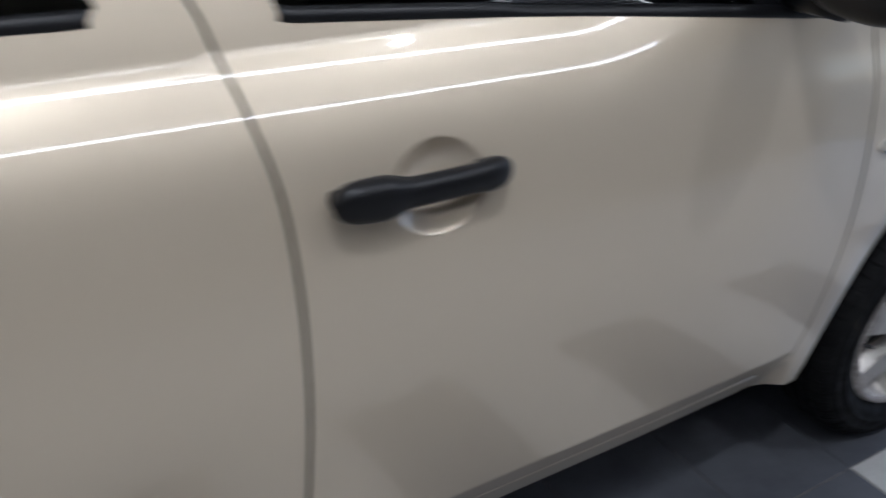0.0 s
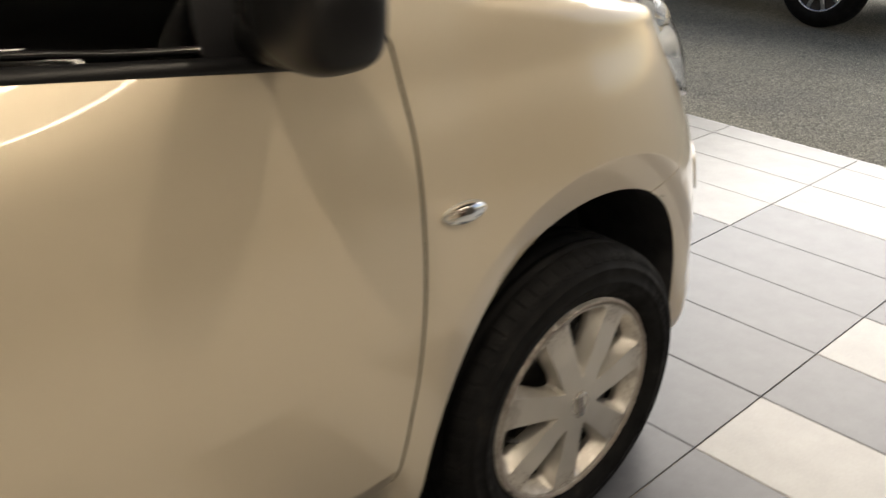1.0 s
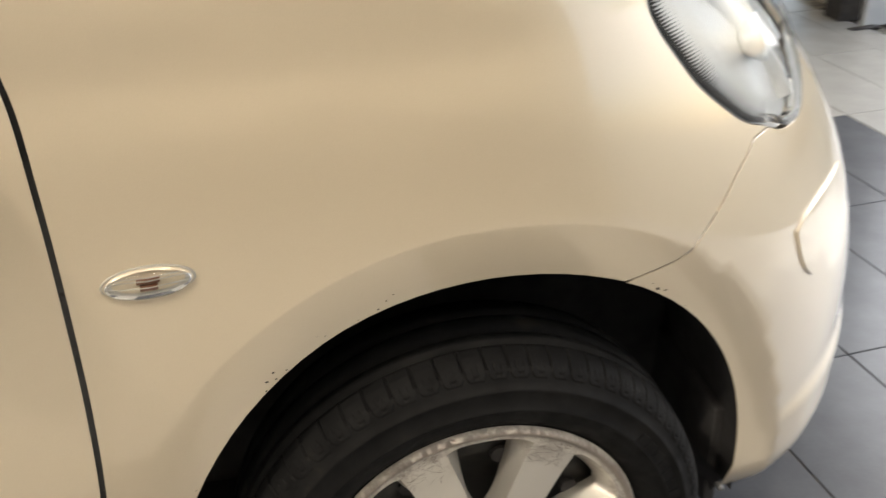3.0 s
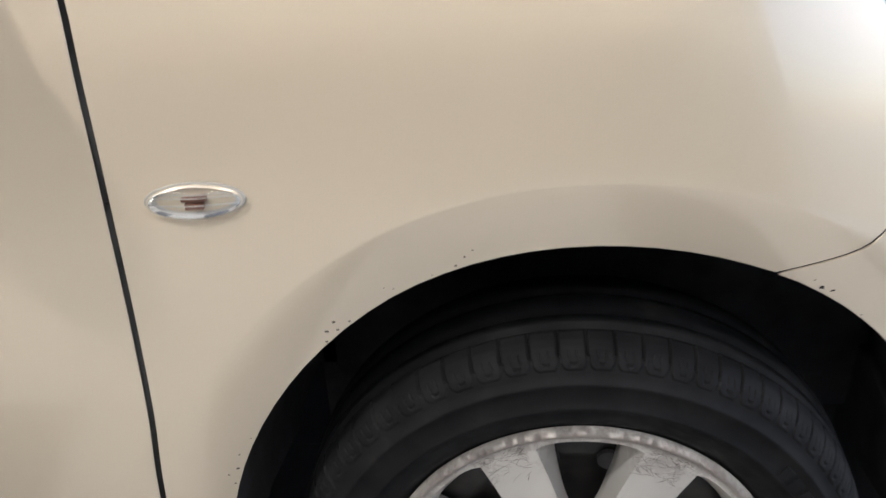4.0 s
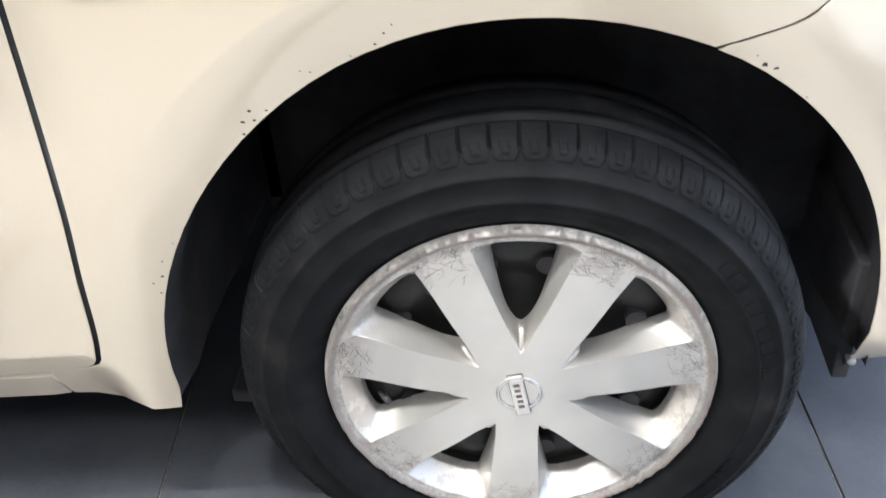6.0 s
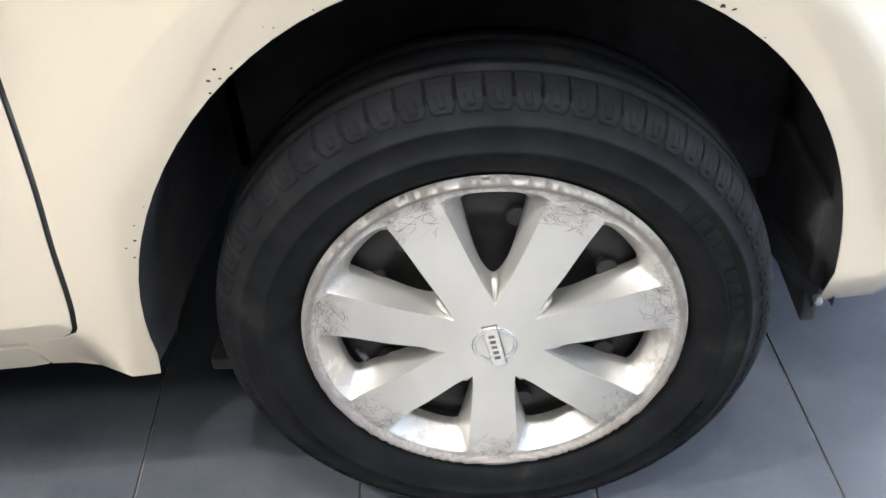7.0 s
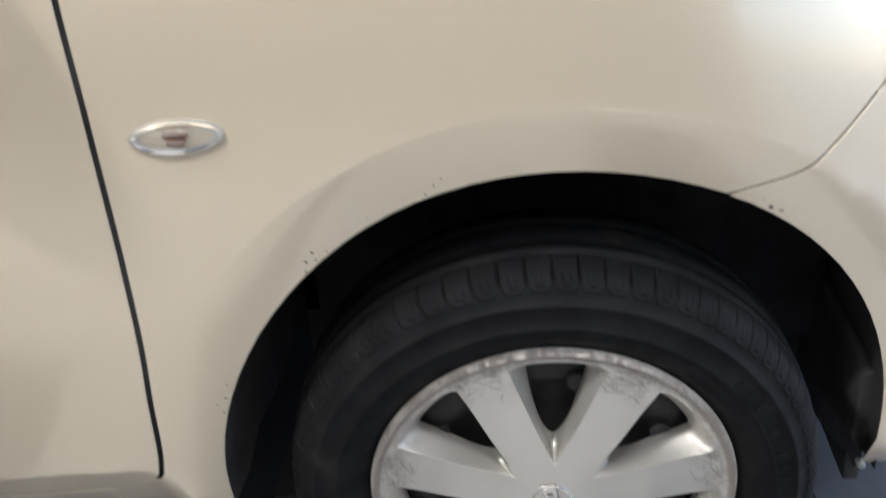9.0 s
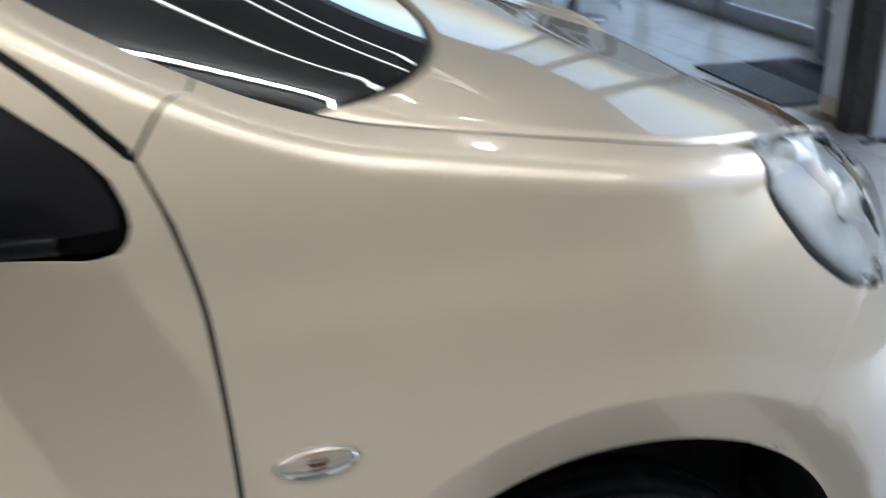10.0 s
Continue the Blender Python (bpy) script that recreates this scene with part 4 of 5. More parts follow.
for r, y in fine:
    ring = []
    near = y < 0.06
    slant = int(PER * 4.2 * (0.296 - r)) + (9 if y > 0.09 else 0)
    for k in range(SEG):
        # the pitch of the blocks varies round the tyre
        a = 2 * math.pi * k / SEG
        a += 0.2 * (math.sin(a - radians(190)) + math.sin(radians(190)))
        ph = ((k + slant) % PER) / PER
        u = abs(ph - 0.5)
        rr, yy = r, y
        if 0.2745 <= r and y < 0.037:
            foot = 0.2772 + 0.011 * (2 * u) ** 5
            sink = 0.0
            if near and r < foot:
                sink = 0.0020
            elif u > 0.455:
                sink = 0.0055 * ease(0.277, 0.286, r)
            if near and r < 0.2905:
                cup = 0.2812 + 0.008 * (u / 0.16) ** 4
                if (u < 0.17 and abs(r - cup) < 0.0011) or (0.135 < u < 0.18 and cup < r):
                    sink += 0.0022
            rr -= sink * (1.0 if r > 0.288 else 0.3)
            yy += sink * (0.55 if near else 0.0)
        if 0.038 < y < 0.046 or 0.062 < y < 0.070 or 0.098 < y < 0.106:
            rr -= 0.007
        ring.append(bm.verts.new((rr * math.cos(a), yy, rr * math.sin(a))))
    rings.append(ring)
for a, b in zip(rings, rings[1:]):
    for k in range(SEG):
        j = (k + 1) % SEG
        bm.faces.new((a[k], a[j], b[j], b[k]))
for v in bm.verts:
    # the tyre stands a little flat on the floor and ends there
    if v.co.z < -0.2895:
        v.co.z = -0.2895
bmesh.ops.recalc_face_normals(bm, faces=bm.faces)
tyre = wheel_mesh("tyre", bm, rubber, wheel, "worn dusty black tyre")

# raised sidewall marks that stand in for moulded lettering, and a size plate
for a0, count, r0, high, wide in ((40, 9, 0.2500, 0.0130, 2.9), (-24, 6, 0.2490, 0.006, 1.8)):
    for k in range(count):
        a = radians(a0 - k * wide * 1.45)
        bm = bmesh.new()
        quad = []
        for rr in (r0 - high / 2, r0 + high / 2):
            for da in (-wide / 2, wide / 2):
                b = a + radians(da)
                yy = float(np.interp(rr, [p[0] for p in profile[:17]], [p[1] for p in profile[:17]]))
                quad.append((rr * math.cos(b), yy, rr * math.sin(b)))
        lo = [bm.verts.new(q) for q in quad]
        hi = [bm.verts.new((q[0], q[1] - 0.0016, q[2])) for q in quad]
        for f in ((0, 1, 3, 2),):
            bm.faces.new([hi[i] for i in f])
        for i, j in ((0, 1), (1, 3), (3, 2), (2, 0)):
            bm.faces.new((lo[i], lo[j], hi[j], hi[i]))
        bmesh.ops.recalc_face_normals(bm, faces=bm.faces)
        wheel_mesh("sidewall_mark", bm, rubber, tyre, "", False)

# steel rim behind the cover
bm = lathe([(0.0, 0.055), (0.06, 0.050), (0.085, 0.062), (0.12, 0.060), (0.14, 0.045), (0.165, 0.050), (0.178, 0.060), (0.186, 0.030), (0.190, 0.012), (0.195, 0.010)], 96)
rim = wheel_mesh("steel_rim", bm, steel_black, wheel, "black steel rim")
for k in range(14):
    a = 2 * math.pi * k / 14
    bm = bmesh.new()
    bmesh.ops.create_cone(bm, cap_ends=True, segments=16, radius1=0.011, radius2=0.011, depth=0.01, matrix=Matrix.Translation((0.135 * math.cos(a), 0.045, 0.135 * math.sin(a))) @ pose(0, 0, 0, 90))
    wheel_mesh("rim_hole", bm, liner_black, rim, "", False)

# wheel cover: seven broad spokes with sloping windows between them
SPOKE0 = radians(-92.6)


def cover_y(r):
    y = -0.0050 * (1 - ease(0.020, 0.085, r)) + 0.004 * ease(0.10, 0.16, r)
    return y + 0.0015 * ease(0.180, 0.188, r) - 0.006 * ease(0.1885, 0.1945, r) + 0.010 * ease(0.1965, 0.2005, r)


def window_ring(k, deep):
    """One window between spokes: a wedge on the face, or the U at the foot of its sloping walls."""
    mid_a = SPOKE0 + 2 * math.pi * (k + 0.5) / 7
    r1 = 0.1680 if deep else 0.1850
    half = 0.0345 if deep else r1 * math.sin(radians(16.4))
    top = math.sqrt(r1 * r1 - half * half)
    line = []
    for j in range(25):
        t = j / 24
        if deep:
            q = t ** 1.7
            line.append((0.0650 + (top - 0.004 - 0.0650) * q, (half - 0.0015) * q ** 0.50))
        else:
            line.append((0.0520 + (top - 0.004 - 0.0520) * t, 0.0016 * min(1.0, 6 * t) + (half - 0.0021) * t))
    for j in range(1, 9):
        y = (half - 0.001) * (1 - j / 8) ** 1.15
        line.append((math.sqrt(r1 * r1 - y * y) - 0.003 * (1 - j / 8) ** 6, y))
    loop = line + [(x, -y) for x, y in line[-2:0:-1]]
    c, s = math.cos(mid_a), math.sin(mid_a)
    return [(x * c - y * s, x * s + y * c) for x, y in loop]


outer = [(0.2005 * math.cos(a), 0.2005 * math.sin(a)) for a in np.linspace(0, 2 * math.pi, 180, endpoint=False)]
lip1 = [window_ring(k, False) for k in range(7)]
pts, rims, tris = fill([outer] + lip1, 0.0045)
verts, normals, faces = [], [], []
for x, z in pts:
    r = math.hypot(x, z)
    verts.append(Vector((x, cover_y(r), z)))
    d = (cover_y(r + 0.0005) - cover_y(r - 0.0005)) / 0.001
    normals.append(Vector((d * x / max(r, 1e-6), -1, d * z / max(r, 1e-6))).normalized())
for a, b, c in tris:
    faces.append((a, b, c) if (verts[b] - verts[a]).cross(verts[c] - verts[a]).y < 0 else (a, c, b))
cover = raw("wheel_cover", verts, faces, silver, None, "silver plastic wheel cover with kerb scuffs", normals)
cover.parent = wheel
cover.scale = (1.018, 1.0, 1.018)
for k in range(7):
    a_ring, b_ring = window_ring(k, False), window_ring(k, True)
    bm = bmesh.new()
    lines = []
    for t, y in ((0.0, None), (0.03, 0.0003), (0.075, 0.0013), (0.13, 0.0032), (0.92, 0.0235), (0.975, 0.0255), (1.0, 0.0280), (1.0, 0.038)):
        lines.append([bm.verts.new((p[0] + (q[0] - p[0]) * t, cover_y(math.hypot(*p)) + (y or 0.0), p[1] + (q[1] - p[1]) * t)) for p, q in zip(a_ring, b_ring)])
    m = len(a_ring)
    for u, w in zip(lines, lines[1:]):
        for i in range(m):
            j = (i + 1) % m
            bm.faces.new((u[i], u[j], w[j], w[i]))
    bmesh.ops.recalc_face_normals(bm, faces=bm.faces)
    pocket = wheel_mesh("cover_window", bm, silver, cover)
    # little ridge at the narrow end of the window
    turn_m = pose(0, 0, 0, 0, -math.degrees(SPOKE0 + 2 * math.pi * (k + 0.5) / 7), 0)
    wheel_mesh("ridge", rod([turn_m @ Vector(q) for q in ((0.052, 0.0010, 0), (0.058, 0.0030, 0), (0.068, 0.0085, 0), (0.0715, 0.0120, 0), (0.0725, 0.0190, 0))], [0.0012, 0.0024, 0.0030, 0.0032, 0.0030], 12), silver, pocket)
# kerb scratches: fine dark hair strokes at the outer ends of the spokes
scratch_bm = bmesh.new()
for spoke in range(7):
    centre_a = SPOKE0 + 2 * math.pi * spoke / 7
    for k in range(78 if spoke in (3, 4, 2, 5) else 52):
        r = 0.1885 - 0.034 * random.random() ** 1.7
        a = centre_a + random.choice((-1, 1)) * radians(7.2) * random.random() ** 0.7
        head = a + math.pi / 2 + random.gauss(0, 0.75)
        bend = random.gauss(0, 70)
        long = random.uniform(0.006, 0.020)
        half = random.uniform(0.00010, 0.00028)
        x, z = r * math.cos(a), r * math.sin(a)
        rail = []
        for j in range(6):
            side = Vector((-math.sin(head), 0, math.cos(head))) * half * (1 - 0.8 * abs(j / 2.5 - 1))
            rr = math.hypot(x, z)
            if rr > 0.1955 or rr < 0.145:
                break
            p = Vector((x, cover_y(rr) - 0.00035, z))
            rail.append((scratch_bm.verts.new(p + side), scratch_bm.verts.new(p - side)))
            x, z = x + math.cos(head) * long / 5, z + math.sin(head) * long / 5
            head += bend * long / 5
        for (p0, p1), (p2, p3) in zip(rail, rail[1:]):
            scratch_bm.faces.new((p0, p1, p3, p2))
tagged(wheel_mesh("kerb_scratch", scratch_bm, scratch_brown, cover, "fine dark kerb scratches", False), kind="stuff")
# emblem as a plain ring and bar
bm = lathe([(0.0190, -0.0025), (0.0190, -0.0047), (0.0200, -0.0061), (0.0228, -0.0061), (0.0240, -0.0047), (0.0240, -0.0025)], 56)
emblem = wheel_mesh("emblem", bm, emblem_metal, cover, "plain ring and bar emblem")
lean_m = pose(0, 0, 0, 0, -10, 0)
wheel_mesh("emblem_bar", box((-0.0075, -0.0095, -0.0265), (0.0075, -0.0035, 0.0265), 0.0008, m=lean_m), emblem_metal, emblem)
wheel_mesh("emblem_edge", box((-0.0083, -0.0055, -0.0274), (0.0083, -0.0035, 0.0274), 0.0004, m=lean_m), emblem_dark, emblem)
for k in range(5):
    wheel_mesh("emblem_bar_mark", box((-0.0030, -0.0098, -0.0165 + 0.0075 * k), (0.0030, -0.0094, -0.0125 + 0.0075 * k), m=lean_m), emblem_dark, emblem, "", False)
# valve at the window on the rear side
wheel_mesh("valve", rod([(-0.150, 0.030, -0.030), (-0.140, 0.012, -0.028)], [0.004, 0.0035], 10), liner_black, wheel, "black tyre valve")
for xw, yw in ((0.0, 2 * CENTRE - 0.17), (-2.44, -0.04), (-2.44, 2 * CENTRE - 0.17)):
    m = pose(xw, yw, 0.29)
    other = part("plain_wheel", lathe([(0.0, 0.02), (0.19, 0.01), (0.2, 0.0), (0.24, -0.008), (0.28, 0.015), (0.2895, 0.04), (0.2895, 0.13), (0.27, 0.165), (0.2, 0.165)], 64), rubber, car)
    other.matrix_basis = m

# ---------- the showroom ----------
TILE_O, TILE_TURN = Vector((1.5486, 0.7006, 0)), 5.39
tile_m = Matrix.Translation(TILE_O) @ pose(0, 0, 0, 0, 0, TILE_TURN) @ Matrix.Diagonal((0.993, 0.993, 1, 1))
EDGE_U, NEAR_V = 1.05, 2.42


def structure(name, bm, mat, label, category, parent=None, smooth=False):
    ob = part(name, bm, mat, parent, label, smooth)
    return tagged(ob, category=category, kind="structure")


ground_bm = bmesh.new()
bmesh.ops.create_grid(ground_bm, x_segments=60, y_segments=60, size=300)
for v in ground_bm.verts:
    v.co.z = -0.035
structure("ground", ground_bm, asphalt, "rough grey asphalt yard reaching the horizon", "ground")

slab = bmesh.new()
for lo, hi in (((-7.6, -6.2, -0.034), (EDGE_U, NEAR_V, -0.0035)), ((-7.6, NEAR_V, -0.034), (2.3, 8.6, -0.0035))):
    box(lo, hi, bm=slab)
bmesh.ops.transform(slab, matrix=tile_m, verts=slab.verts)
floor = structure("floor", slab, grout, "grey and white rectangular floor tiles with thin joints", "floor")
structure("trim", box((EDGE_U, -6.2, -0.034), (EDGE_U + 0.018, NEAR_V, -0.004), 0.002, m=tile_m), grey_metal, "thin metal edging strip along the tiles", "edging")


def wall(name, lo, hi, mat=white_wall, label="plain white painted showroom wall"):
    return structure(name, box(lo, hi), mat, label, "wall")


wall("wall_south", (-6.2, -5.7, -0.02), (2.86, -5.5, 3.1), grey_wall, "plain grey painted showroom wall")
wall("wall_west", (-6.4, -5.5, -0.02), (-6.2, 9.0, 3.1))
for lo, hi in (((-6.2, 9.0, -0.02), (0.5, 9.2, 3.1)), ((0.5, 9.0, -0.02), (3.6, 9.2, 0.5)), ((0.5, 9.0, 2.7), (3.6, 9.2, 3.1))):
    wall("wall_north", lo, hi)
wall("wall_southeast", (2.66, -5.5, -0.03), (2.86, -2.2, 2.65), grey_wall, "plain grey painted showroom wall")
wall("lintel", (2.66, -5.5, 2.651), (2.86, 2.9, 3.1), label="white beam over the open shop front")
structure("ceiling", box((-6.4, -5.7, 3.1), (3.6, 9.2, 3.25)), ceiling_paint, "plain grey ceiling boards", "ceiling")
structure("wall_pier", box((2.46, 2.95, -0.03), (2.80, 3.40, 3.1), 0.006), pier_paint, "pale painted pier beside the open shop front", "pier")
structure("baseboard", box((2.452, 3.06, -0.003), (2.462, 3.39, 0.09), 0.002), cream_box, "cream base strip on the pier", "skirting")
structure("door_1", box((2.335, 2.96, -0.003), (2.440, 3.08, 3.1), 0.004), brown_metal, "dark brown metal door jamb", "jamb")
for k in range(4):
    tagged(part("loose_stone", box((-0.018, -0.012, 0), (0.02, 0.014, 0.014), 0.004, m=pose(2.50 + 0.075 * k, 2.92 + 0.012 * (k % 2), -0.035, 0, 0, 40 * k)), brown_metal, None, "rusty brown crumb at the pier's foot"), category="debris", group="crumbs at the pier")
tagged(part("floor_plate", box((-0.07, -0.02, 0), (0.07, 0.02, 0.004), 0.001, m=pose(2.385, 2.84, 0.0005, 0, 0, 10)), brown_metal, None, "small dark metal plate in the floor"), category="plate")

# entrance: mats, glazed door standing open, glazing
for n, (x0, x1, ridged) in enumerate(((2.30, 2.62, False), (2.63, 3.0, True))):
    mat_ob = tagged(empty("doormat", ((x0 + x1) / 2, 4.0, 0)), "dark grey ribbed doormat inside the entrance", "doormat", "entrance mats")
    part("fibre_pad", box((x0, 3.5, 0.0005), (x1, 4.5, 0.012), 0.003), mat_fibre, mat_ob)
    for k in range(22 if ridged else 0):
        part("rib", box((x0 + 0.01, 3.52 + 0.044 * k, 0.0122), (x1 - 0.01, 3.538 + 0.044 * k, 0.016)), brown_metal, mat_ob)


def glazed(name, a, b, high, label, category, kick, kind="structure"):
    """A framed pane from a to b on the floor plan."""
    a, b = Vector((*a, 0)), Vector((*b, 0))
    long = (b - a).length
    m = Matrix.Translation(a) @ pose(0, 0, 0, 0, 0, math.degrees(math.atan2(b.y - a.y, b.x - a.x)))
    root = tagged(empty(name, tuple(a)), label, category, kind=kind)
    for x in (0.0, long - 0.07):
        part("stile", box((x, -0.03, 0.0005), (x + 0.07, 0.03, high), 0.003, m=m), grey_metal, root)
    part("bottom_rail", box((0.07, -0.025, 0.0005), (long - 0.07, 0.025, kick), 0.003, m=m), brown_metal if kick > 0.15 else grey_metal, root)
    part("top_rail", box((0.07, -0.025, high - 0.08), (long - 0.07, 0.025, high), 0.003, m=m), grey_metal, root)
    pane = part("pane", box((0.07, -0.004, kick), (long - 0.07, 0.004, high - 0.08), m=m), pane_glass, root, "", False)
    pane.visible_shadow = False
    return root, m, long


leaf, lm, ll = glazed("door_2", (2.82, 3.56), (3.22, 4.62), 2.15, "glazed entrance door with grey metal frame standing open", "door", 0.30)
part("pull_bar", rod([lm @ Vector((0.55, -0.04, 0.45)), lm @ Vector((0.55, -0.075, 0.47)), lm @ Vector((0.55, -0.075, 1.3)), lm @ Vector((0.55, -0.04, 1.32))], 0.012), chrome, leaf, "steel pull bar")
for n, (y0, y1) in enumerate(((4.72, 6.1), (6.12, 7.5), (7.52, 8.9))):
    glazed(f"window_{n + 1}", (3.30 - 0.03 * n, y0), (3.28 - 0.03 * n, y1), 2.6, "full-height shop window in grey metal frame", "window", 0.12)
wall("wall_east", (3.22, 4.66, 2.6), (3.42, 9.0, 3.1), label="white wall band above the shop windows")


def chair(x, y, turn):
    """A visitor's chair: dark shell on a chrome sled frame."""
    m = pose(x, y, 0.0005, 0, 0, turn)
    root = tagged(empty("chair", (x, y, 0)), "dark visitor chair on thin chrome legs", "chair", "visitor chairs")
    part("seat", box((-0.23, -0.22, 0.43), (0.23, 0.22, 0.47), 0.015, m=m), dark_cloth, root)
    part("backrest", box((-0.22, 0.20, 0.52), (0.22, 0.24, 0.86), 0.015, m=m), dark_cloth, root)
    for sx in (-0.22, 0.22):
        part("leg_frame", rod([m @ Vector(q) for q in ((sx, 0.22, 0.80), (sx, 0.22, 0.44), (sx, 0.21, 0.011), (sx, 0.0, 0.011), (sx, -0.21, 0.011), (sx, -0.20, 0.44))], 0.010, 8), chrome, root)
    part("stretcher", rod([m @ Vector((-0.22, -0.20, 0.42)), m @ Vector((0.22, -0.20, 0.42))], 0.009, 8), chrome, root)
    return root


chair(1.95, 6.55, 15)
chair(2.55, 6.95, -20)
table = tagged(empty("table", (1.9, 7.5, 0)), "round table on a dark disc foot", "table")
for nm, prof, mm in (("foot", [(0.0, 0.0005), (0.27, 0.0005), (0.27, 0.012), (0.03, 0.03), (0.0, 0.03)], brown_metal), ("column", [(0.0, 0.02), (0.03, 0.02), (0.03, 0.72), (0.0, 0.72)], chrome), ("tabletop", [(0.0, 0.72), (0.38, 0.72), (0.385, 0.74), (0.0, 0.745)], white_wall)):
    bm = lathe(prof, 40)
    bmesh.ops.transform(bm, matrix=pose(2.15, 6.35, 0, 90) @ Matrix.Diagonal((1, 1, -1, 1)), verts=bm.verts)
    for v in bm.verts:
        v.co.z = abs(v.co.z)
    bmesh.ops.recalc_face_normals(bm, faces=bm.faces)
    part(nm, bm, mm, table)

# ceiling lights: rectangular loops of light bars round a white panel
for x0, x1, y0, y1, watts in ((-2.4, 2.1, -2.33, -1.28, 5.0), (-6.0, -2.8, -2.33, -1.28, 5.0), (-2.4, 1.75, 0.75, 1.95, 2.2), (-6.0, -2.8, 0.75, 1.95, 2.2), (-2.4, 1.55, 3.6, 4.8, 2.2), (-6.0, -2.8, 3.6, 4.8, 2.2)):
    fitting = tagged(empty("ceiling_light", ((x0 + x1) / 2, (y0 + y1) / 2, 3.1)), "rectangular loop of white light bars on grey rails", "ceiling light", "ceiling lights")
    if y0 < 0:
        part("panel", box((x0 + 0.05, y0 + 0.05, 3.075), (x1 - 0.05, y1 - 0.05, 3.0992), 0.004), white_wall, fitting, "white ceiling panel")
    for y in (y0, y1):
        glow = tube_white if y < 0.8 else tube_dim
        part("housing", box((x0 - 0.04, y - 0.04, 3.05), (x1 + 0.04, y + 0.04, 3.0995), 0.01), grey_metal, fitting)
        part("light_bar", box((x0, y - 0.018, 3.01), (x1, y + 0.018, 3.0495), 0.008), glow, fitting)
        if y0 < 0:
            tube_light((x0 + x1) / 2, y, 3.004, x1 - x0, watts * (x1 - x0) / 3.95)
    glow = tube_white if y0 < 0 else tube_dim
    for x in (x0, x1):
        part("housing", box((x - 0.04, y0 + 0.041, 3.05), (x + 0.04, y1 - 0.041, 3.0995), 0.01), grey_metal, fitting)
        part("light_bar", box((x - 0.018, y0 + 0.03, 3.01), (x + 0.018, y1 - 0.03, 3.0495), 0.008), glow, fitting)

# square downlights set in the ceiling
for x, y, watts in ((-1.65, -1.05, 36.0), (0.15, -1.05, 16.0), (1.0, 2.0, 5.0), (-1.65, 2.0, 5.0)):
    spot = tagged(empty("downlight", (x, y, 3.1)), "square white ceiling downlight with a bright diffuser", "downlight", "ceiling downlights")
    part("housing", box((x - 0.14, y - 0.14, 3.065), (x + 0.14, y + 0.14, 3.0995), 0.006), grey_metal, spot)
    part("diffuser", box((x - 0.12, y - 0.12, 3.055), (x + 0.12, y + 0.12, 3.0648), 0.003), tube_dim, spot)
    lamp = new("downlight_lamp", bpy.data.lights.new("downlight_lamp", "SPOT"))
    lamp.data.energy, lamp.data.color, lamp.data.shadow_soft_size = watts * 3.2, TUBE, 0.045
    lamp.data.spot_size, lamp.data.spot_blend = radians(165), 0.6
    lamp.matrix_world = pose(x, y, 3.045)

# red banner hung in the north window, seen only in the bonnet
banner = tagged(empty("banner", (1.1, 8.9, 1.6)), "red fabric banner hung in the window opening", "banner")
part("cloth", box((0.80, 8.985, 0.95), (1.12, 8.997, 2.85), 0.002), bright_red, banner)
part("top_rod", rod([(0.70, 8.988, 2.85), (1.20, 8.988, 2.85)], 0.012, 8), grey_metal, banner)

# sign on the wall behind the camera, seen only in the car's glass
sign = tagged(empty("wall_sign", (-3.0, -5.48, 2.0)), "dark red wall sign with pale bars", "sign")
part("board", box((-4.4, -5.495, 1.55), (-1.2, -5.45, 2.45), 0.005), red_sign, sign)
for k in range(6):
    part("bar", box((-4.2 + 0.48 * k, -5.449, 1.75), (-3.88 + 0.48 * k, -5.440, 2.15), 0.002), pale_bar, sign)

# ---------- outdoors ----------
def road_bar(x0, y0, x1, y1, wide, name="road_marking", label="worn yellow line painted on asphalt"):
    a, b = Vector((x0, y0, 0)), Vector((x1, y1, 0))
    m = Matrix.Translation((a + b) / 2) @ pose(0, 0, -0.0305, 0, 0, math.degrees(math.atan2(b.y - a.y, b.x - a.x)))
    h = (b - a).length / 2
    tagged(part(name, box((-h, -wide / 2, -0.004), (h, wide / 2, 0.0), m=m), yellow_line, None, label), category="road marking", group="yellow markings", kind="structure")


road_bar(2.95, 3.30, 3.86, 3.13, 0.09)
road_bar(3.84, 3.12, 3.62, 4.2, 0.09)
for k, (x, y, dx, dy) in enumerate(((3.30, 3.50, 0.22, 0.05), (3.36, 3.62, 0.24, -0.04), (3.52, 3.44, 0.05, 0.20), (3.46, 3.60, 0.18, 0.12), (3.25, 3.70, 0.14, 0.12))):
    road_bar(x, y, x + dx, y + dy, 0.035, label="worn yellow bar of a painted sign")

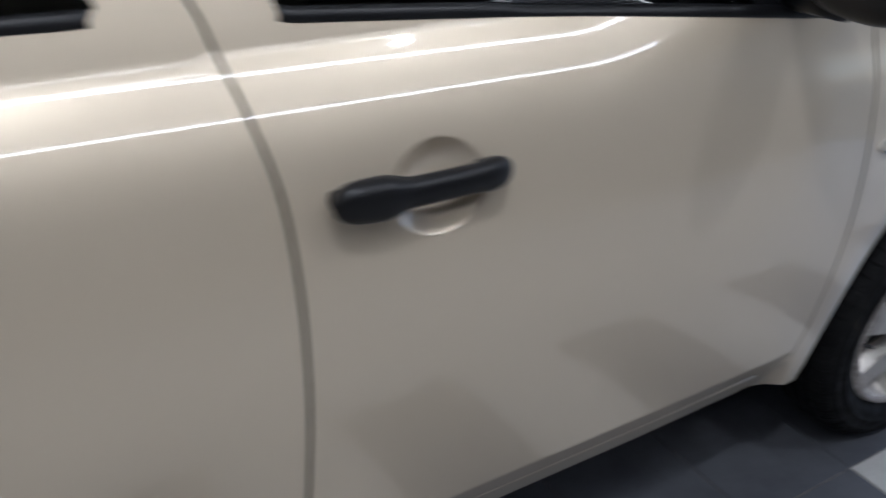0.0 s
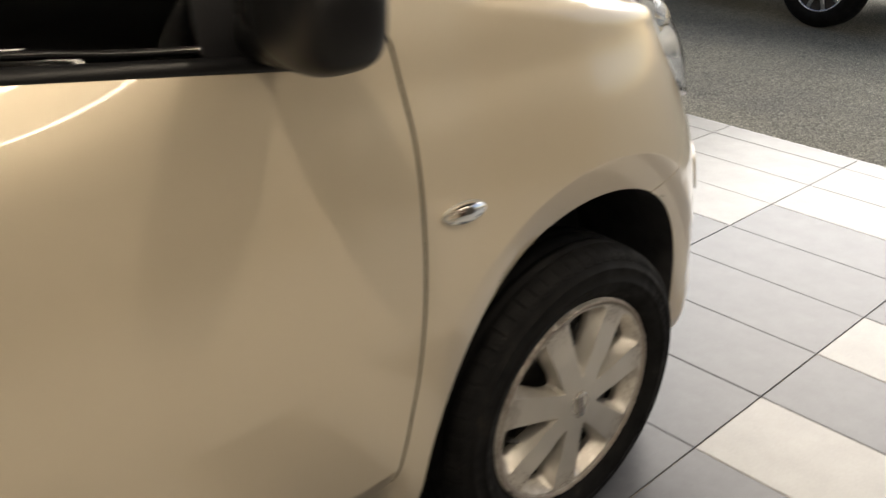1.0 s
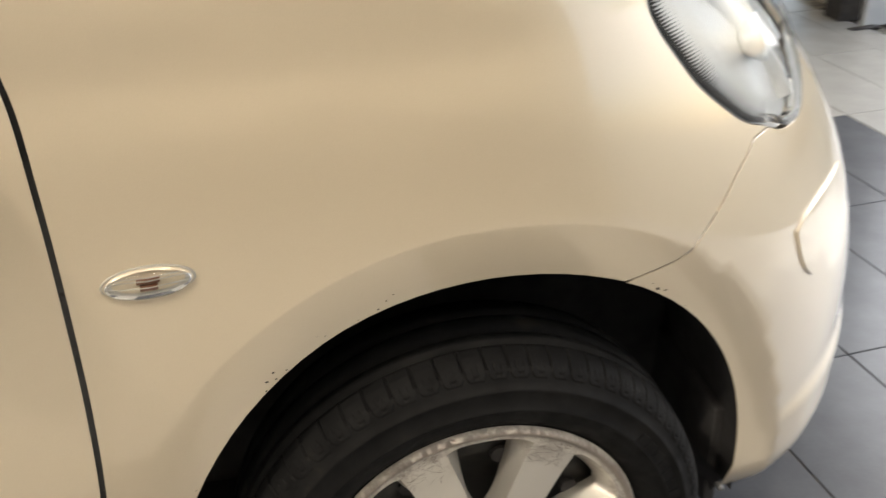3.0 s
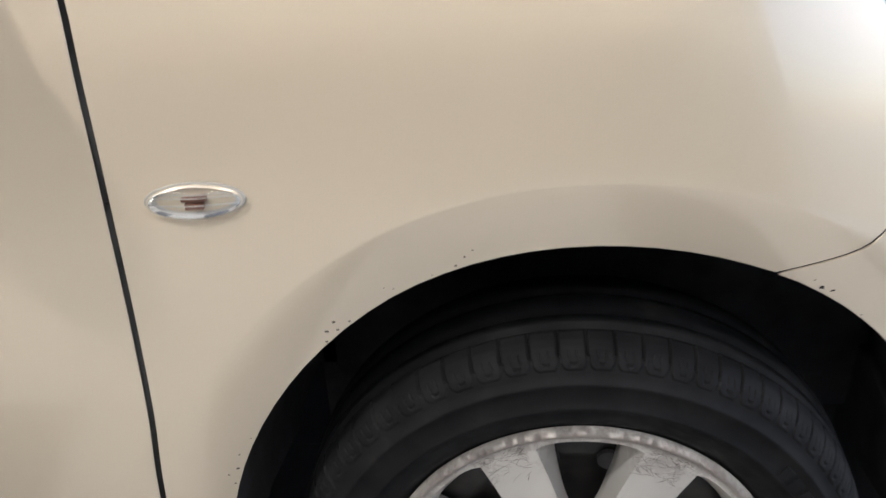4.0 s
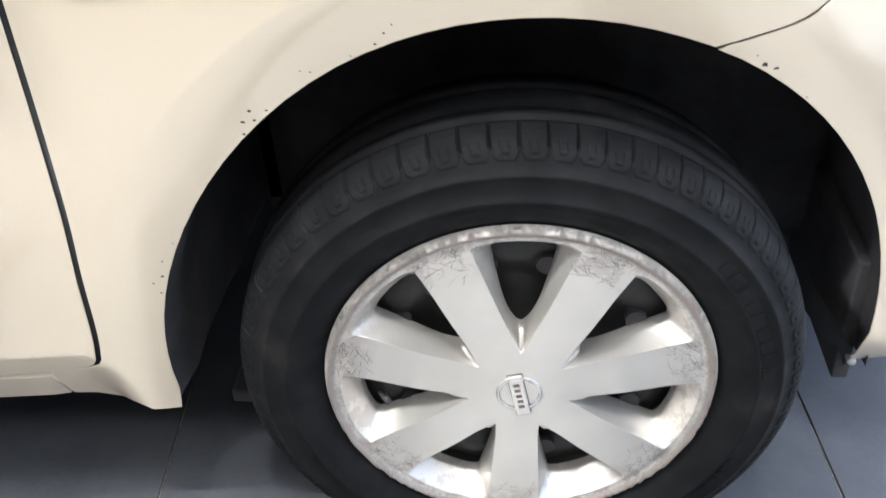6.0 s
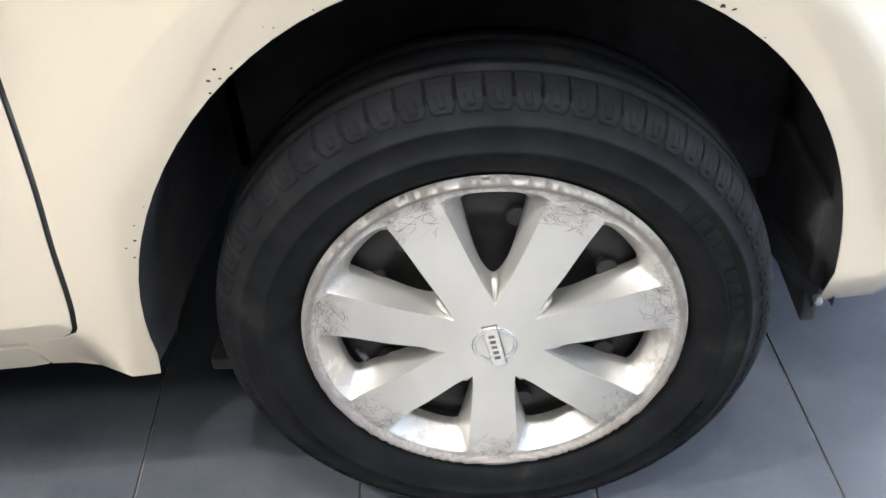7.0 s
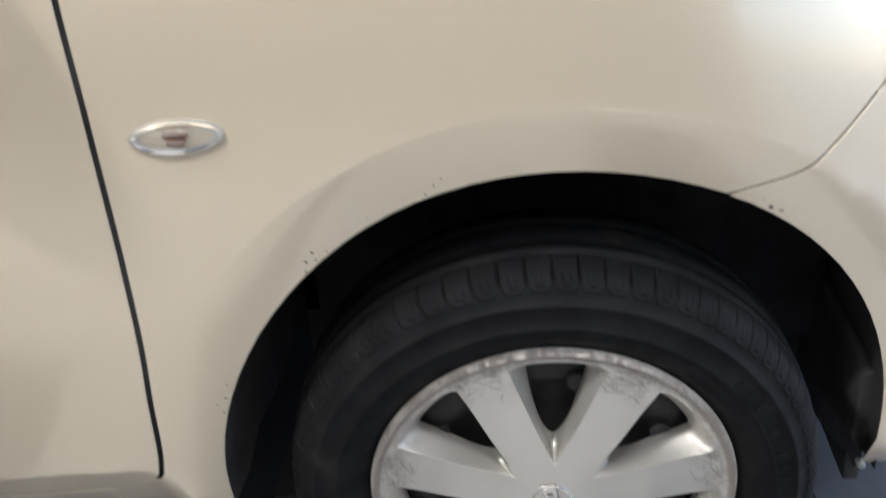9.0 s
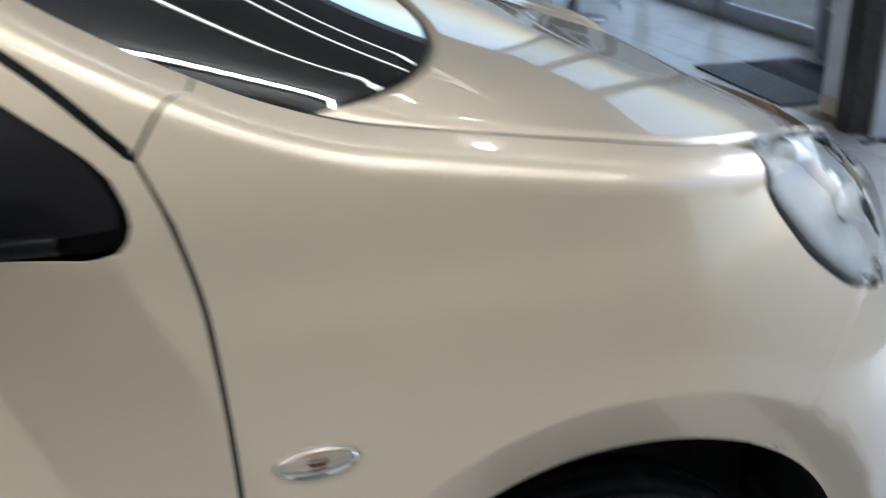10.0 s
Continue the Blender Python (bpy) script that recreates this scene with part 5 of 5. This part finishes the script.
dark_car = tagged(empty("parked_car", (5.85, 4.0, -0.035)), "dark saloon parked on the asphalt outside", "car")
side = [(1.75, 0.25), (1.70, 0.55), (1.80, 0.72), (2.7, 0.92), (3.4, 1.38), (4.0, 1.45), (4.9, 1.40), (5.5, 1.05), (6.0, 0.95), (6.05, 0.4), (5.95, 0.25)]
prof = [tuple(p) for p in spline(side, 0.12)]
bm = bmesh.new()
cols = []
for j in range(9):
    t = j / 8
    row = []
    for y, z in prof:
        tuck = (0.16 * ease(0.8, 1.45, z) + 0.05 * ease(0.5, 0.2, z)) * (abs(2 * t - 1) ** 3)
        row.append(bm.verts.new((4.98 + 1.7 * t + tuck * (1 - 2 * t), y + 0.05 * (1 - abs(2 * t - 1)) * (-1 if y < 3.5 else 1), z)))
    cols.append(row)
for a, b in zip(cols, cols[1:]):
    for k in range(len(prof) - 1):
        bm.faces.new((a[k], b[k], b[k + 1], a[k + 1]))
for row in (cols[0], cols[-1]):
    bm.faces.new(row if row is cols[0] else row[::-1])
bmesh.ops.recalc_face_normals(bm, faces=bm.faces)
part("body", bm, dark_paint, dark_car)
bm = bmesh.new()
vs = [bm.verts.new((5.03, y, z)) for y, z in ((2.95, 0.95), (3.5, 1.32), (4.8, 1.33), (5.25, 1.02))]
bm.faces.new(vs)
bmesh.ops.solidify(bm, geom=bm.faces[:], thickness=0.01)
part("side_window", bm, gloss_black, dark_car, "", False)
for x in (4.97, 6.52):
    for y in (2.42, 5.0):
        sgn = 1 if x < 5.5 else -1
        m = pose(x + (0.2 if sgn < 0 else 0), y, 0.275, 0, 0, 90 if sgn < 0 else -90)
        bm = lathe([(0.20, 0.02), (0.215, 0.0), (0.25, -0.008), (0.295, 0.015), (0.31, 0.05), (0.31, 0.16), (0.28, 0.2)], 64)
        bmesh.ops.transform(bm, matrix=m, verts=bm.verts)
        w_ob = part("wheel", bm, rubber, dark_car, "tyre with bright alloy rim")
        bm = lathe([(0.0, 0.03), (0.05, 0.02), (0.06, 0.04)], 32)
        for k in range(10):
            box((0.05, 0.022, -0.016), (0.195, 0.04, 0.016), 0.004, bm=bm)
            bmesh.ops.rotate(bm, verts=bm.verts, cent=(0, 0, 0), matrix=Matrix.Rotation(2 * math.pi / 10, 3, "Y"))
        lathe([(0.19, 0.05), (0.19, 0.022), (0.203, 0.018), (0.205, 0.05)], 64, bm)
        bmesh.ops.transform(bm, matrix=m, verts=bm.verts)
        part("rim", bm, chrome, w_ob, "bright alloy rim")
        bm = lathe([(0.0, 0.055), (0.2, 0.055)], 40)
        bmesh.ops.transform(bm, matrix=m, verts=bm.verts)
        part("rim_back", bm, liner_black, w_ob)

dark_car.location += Vector((0.14, 0.12, 0))

# ---------- floor tiles ----------
def tile_mesh(name, wide, mat):
    bm = box((0.0013, 0.0013, -0.0085), (wide - 0.0013, 0.5987, 0.0))
    top = [e for e in bm.edges if all(v.co.z > -0.001 for v in e.verts)]
    bmesh.ops.bevel(bm, geom=top, offset=0.0012, segments=1, affect="EDGES")
    me = bpy.data.meshes.new(name)
    bm.to_mesh(me)
    bm.free()
    me.materials.append(mat)
    return me


meshes = {(c, w): tile_mesh("tile", w, tile_white if c else tile_grey) for c in (0, 1) for w in (0.30, EDGE_U - 0.90)}
rest = ([], [], [])
rest_ids = []
for j in range(-25, 8):
    for i in range(-14, 12):
        v0 = -0.6 * (i + 1)
        wide = 0.30
        if v0 + 0.01 < NEAR_V and j >= 3:
            if j > 3:
                continue
            wide = EDGE_U - 0.90
        odd = (i + j) % 2 == 1
        white = 1 if j >= 1 or (j == 0 and odd) or (i == 1 and odd) or i >= 2 else 0
        local = Vector((0.30 * j, v0, 0))
        place = tile_m @ local
        centre = tile_m @ (local + Vector((wide / 2, 0.3, 0)))
        if -2.2 < centre.x < 2.9 and -1.7 < centre.y < 3.3:
            ob = new("tile", meshes[white, wide])
            ob.parent = floor
            ob.matrix_basis = Matrix.Translation(place) @ pose(0, 0, random.uniform(-0.0004, 0.0002), 0, 0, TILE_TURN) @ Matrix.Diagonal((0.993, 0.993, 1, 1))
        else:
            base = len(rest[0])
            for x, y in ((0.0013, 0.0013), (wide - 0.0013, 0.0013), (wide - 0.0013, 0.5987), (0.0013, 0.5987)):
                rest[0].append(tuple(tile_m @ (local + Vector((x, y, 0)))))
            for x, y in ((0.0, 0.0), (wide, 0.0), (wide, 0.6), (0.0, 0.6)):
                rest[0].append(tuple(tile_m @ (local + Vector((x, y, -0.004)))))
            rest[1].append((base, base + 1, base + 2, base + 3))
            rest_ids.append(white)
            for k in range(4):
                n2 = (k + 1) % 4
                rest[1].append((base + k, base + 4 + k, base + 4 + n2, base + n2))
                rest_ids.append(white)
far_tiles = raw("far_tile", rest[0], rest[1], tile_grey, floor, "", None, False)
far_tiles.data.materials.append(tile_white)
for p, w in zip(far_tiles.data.polygons, rest_ids):
    p.material_index = w
tagged(far_tiles, kind="stuff")
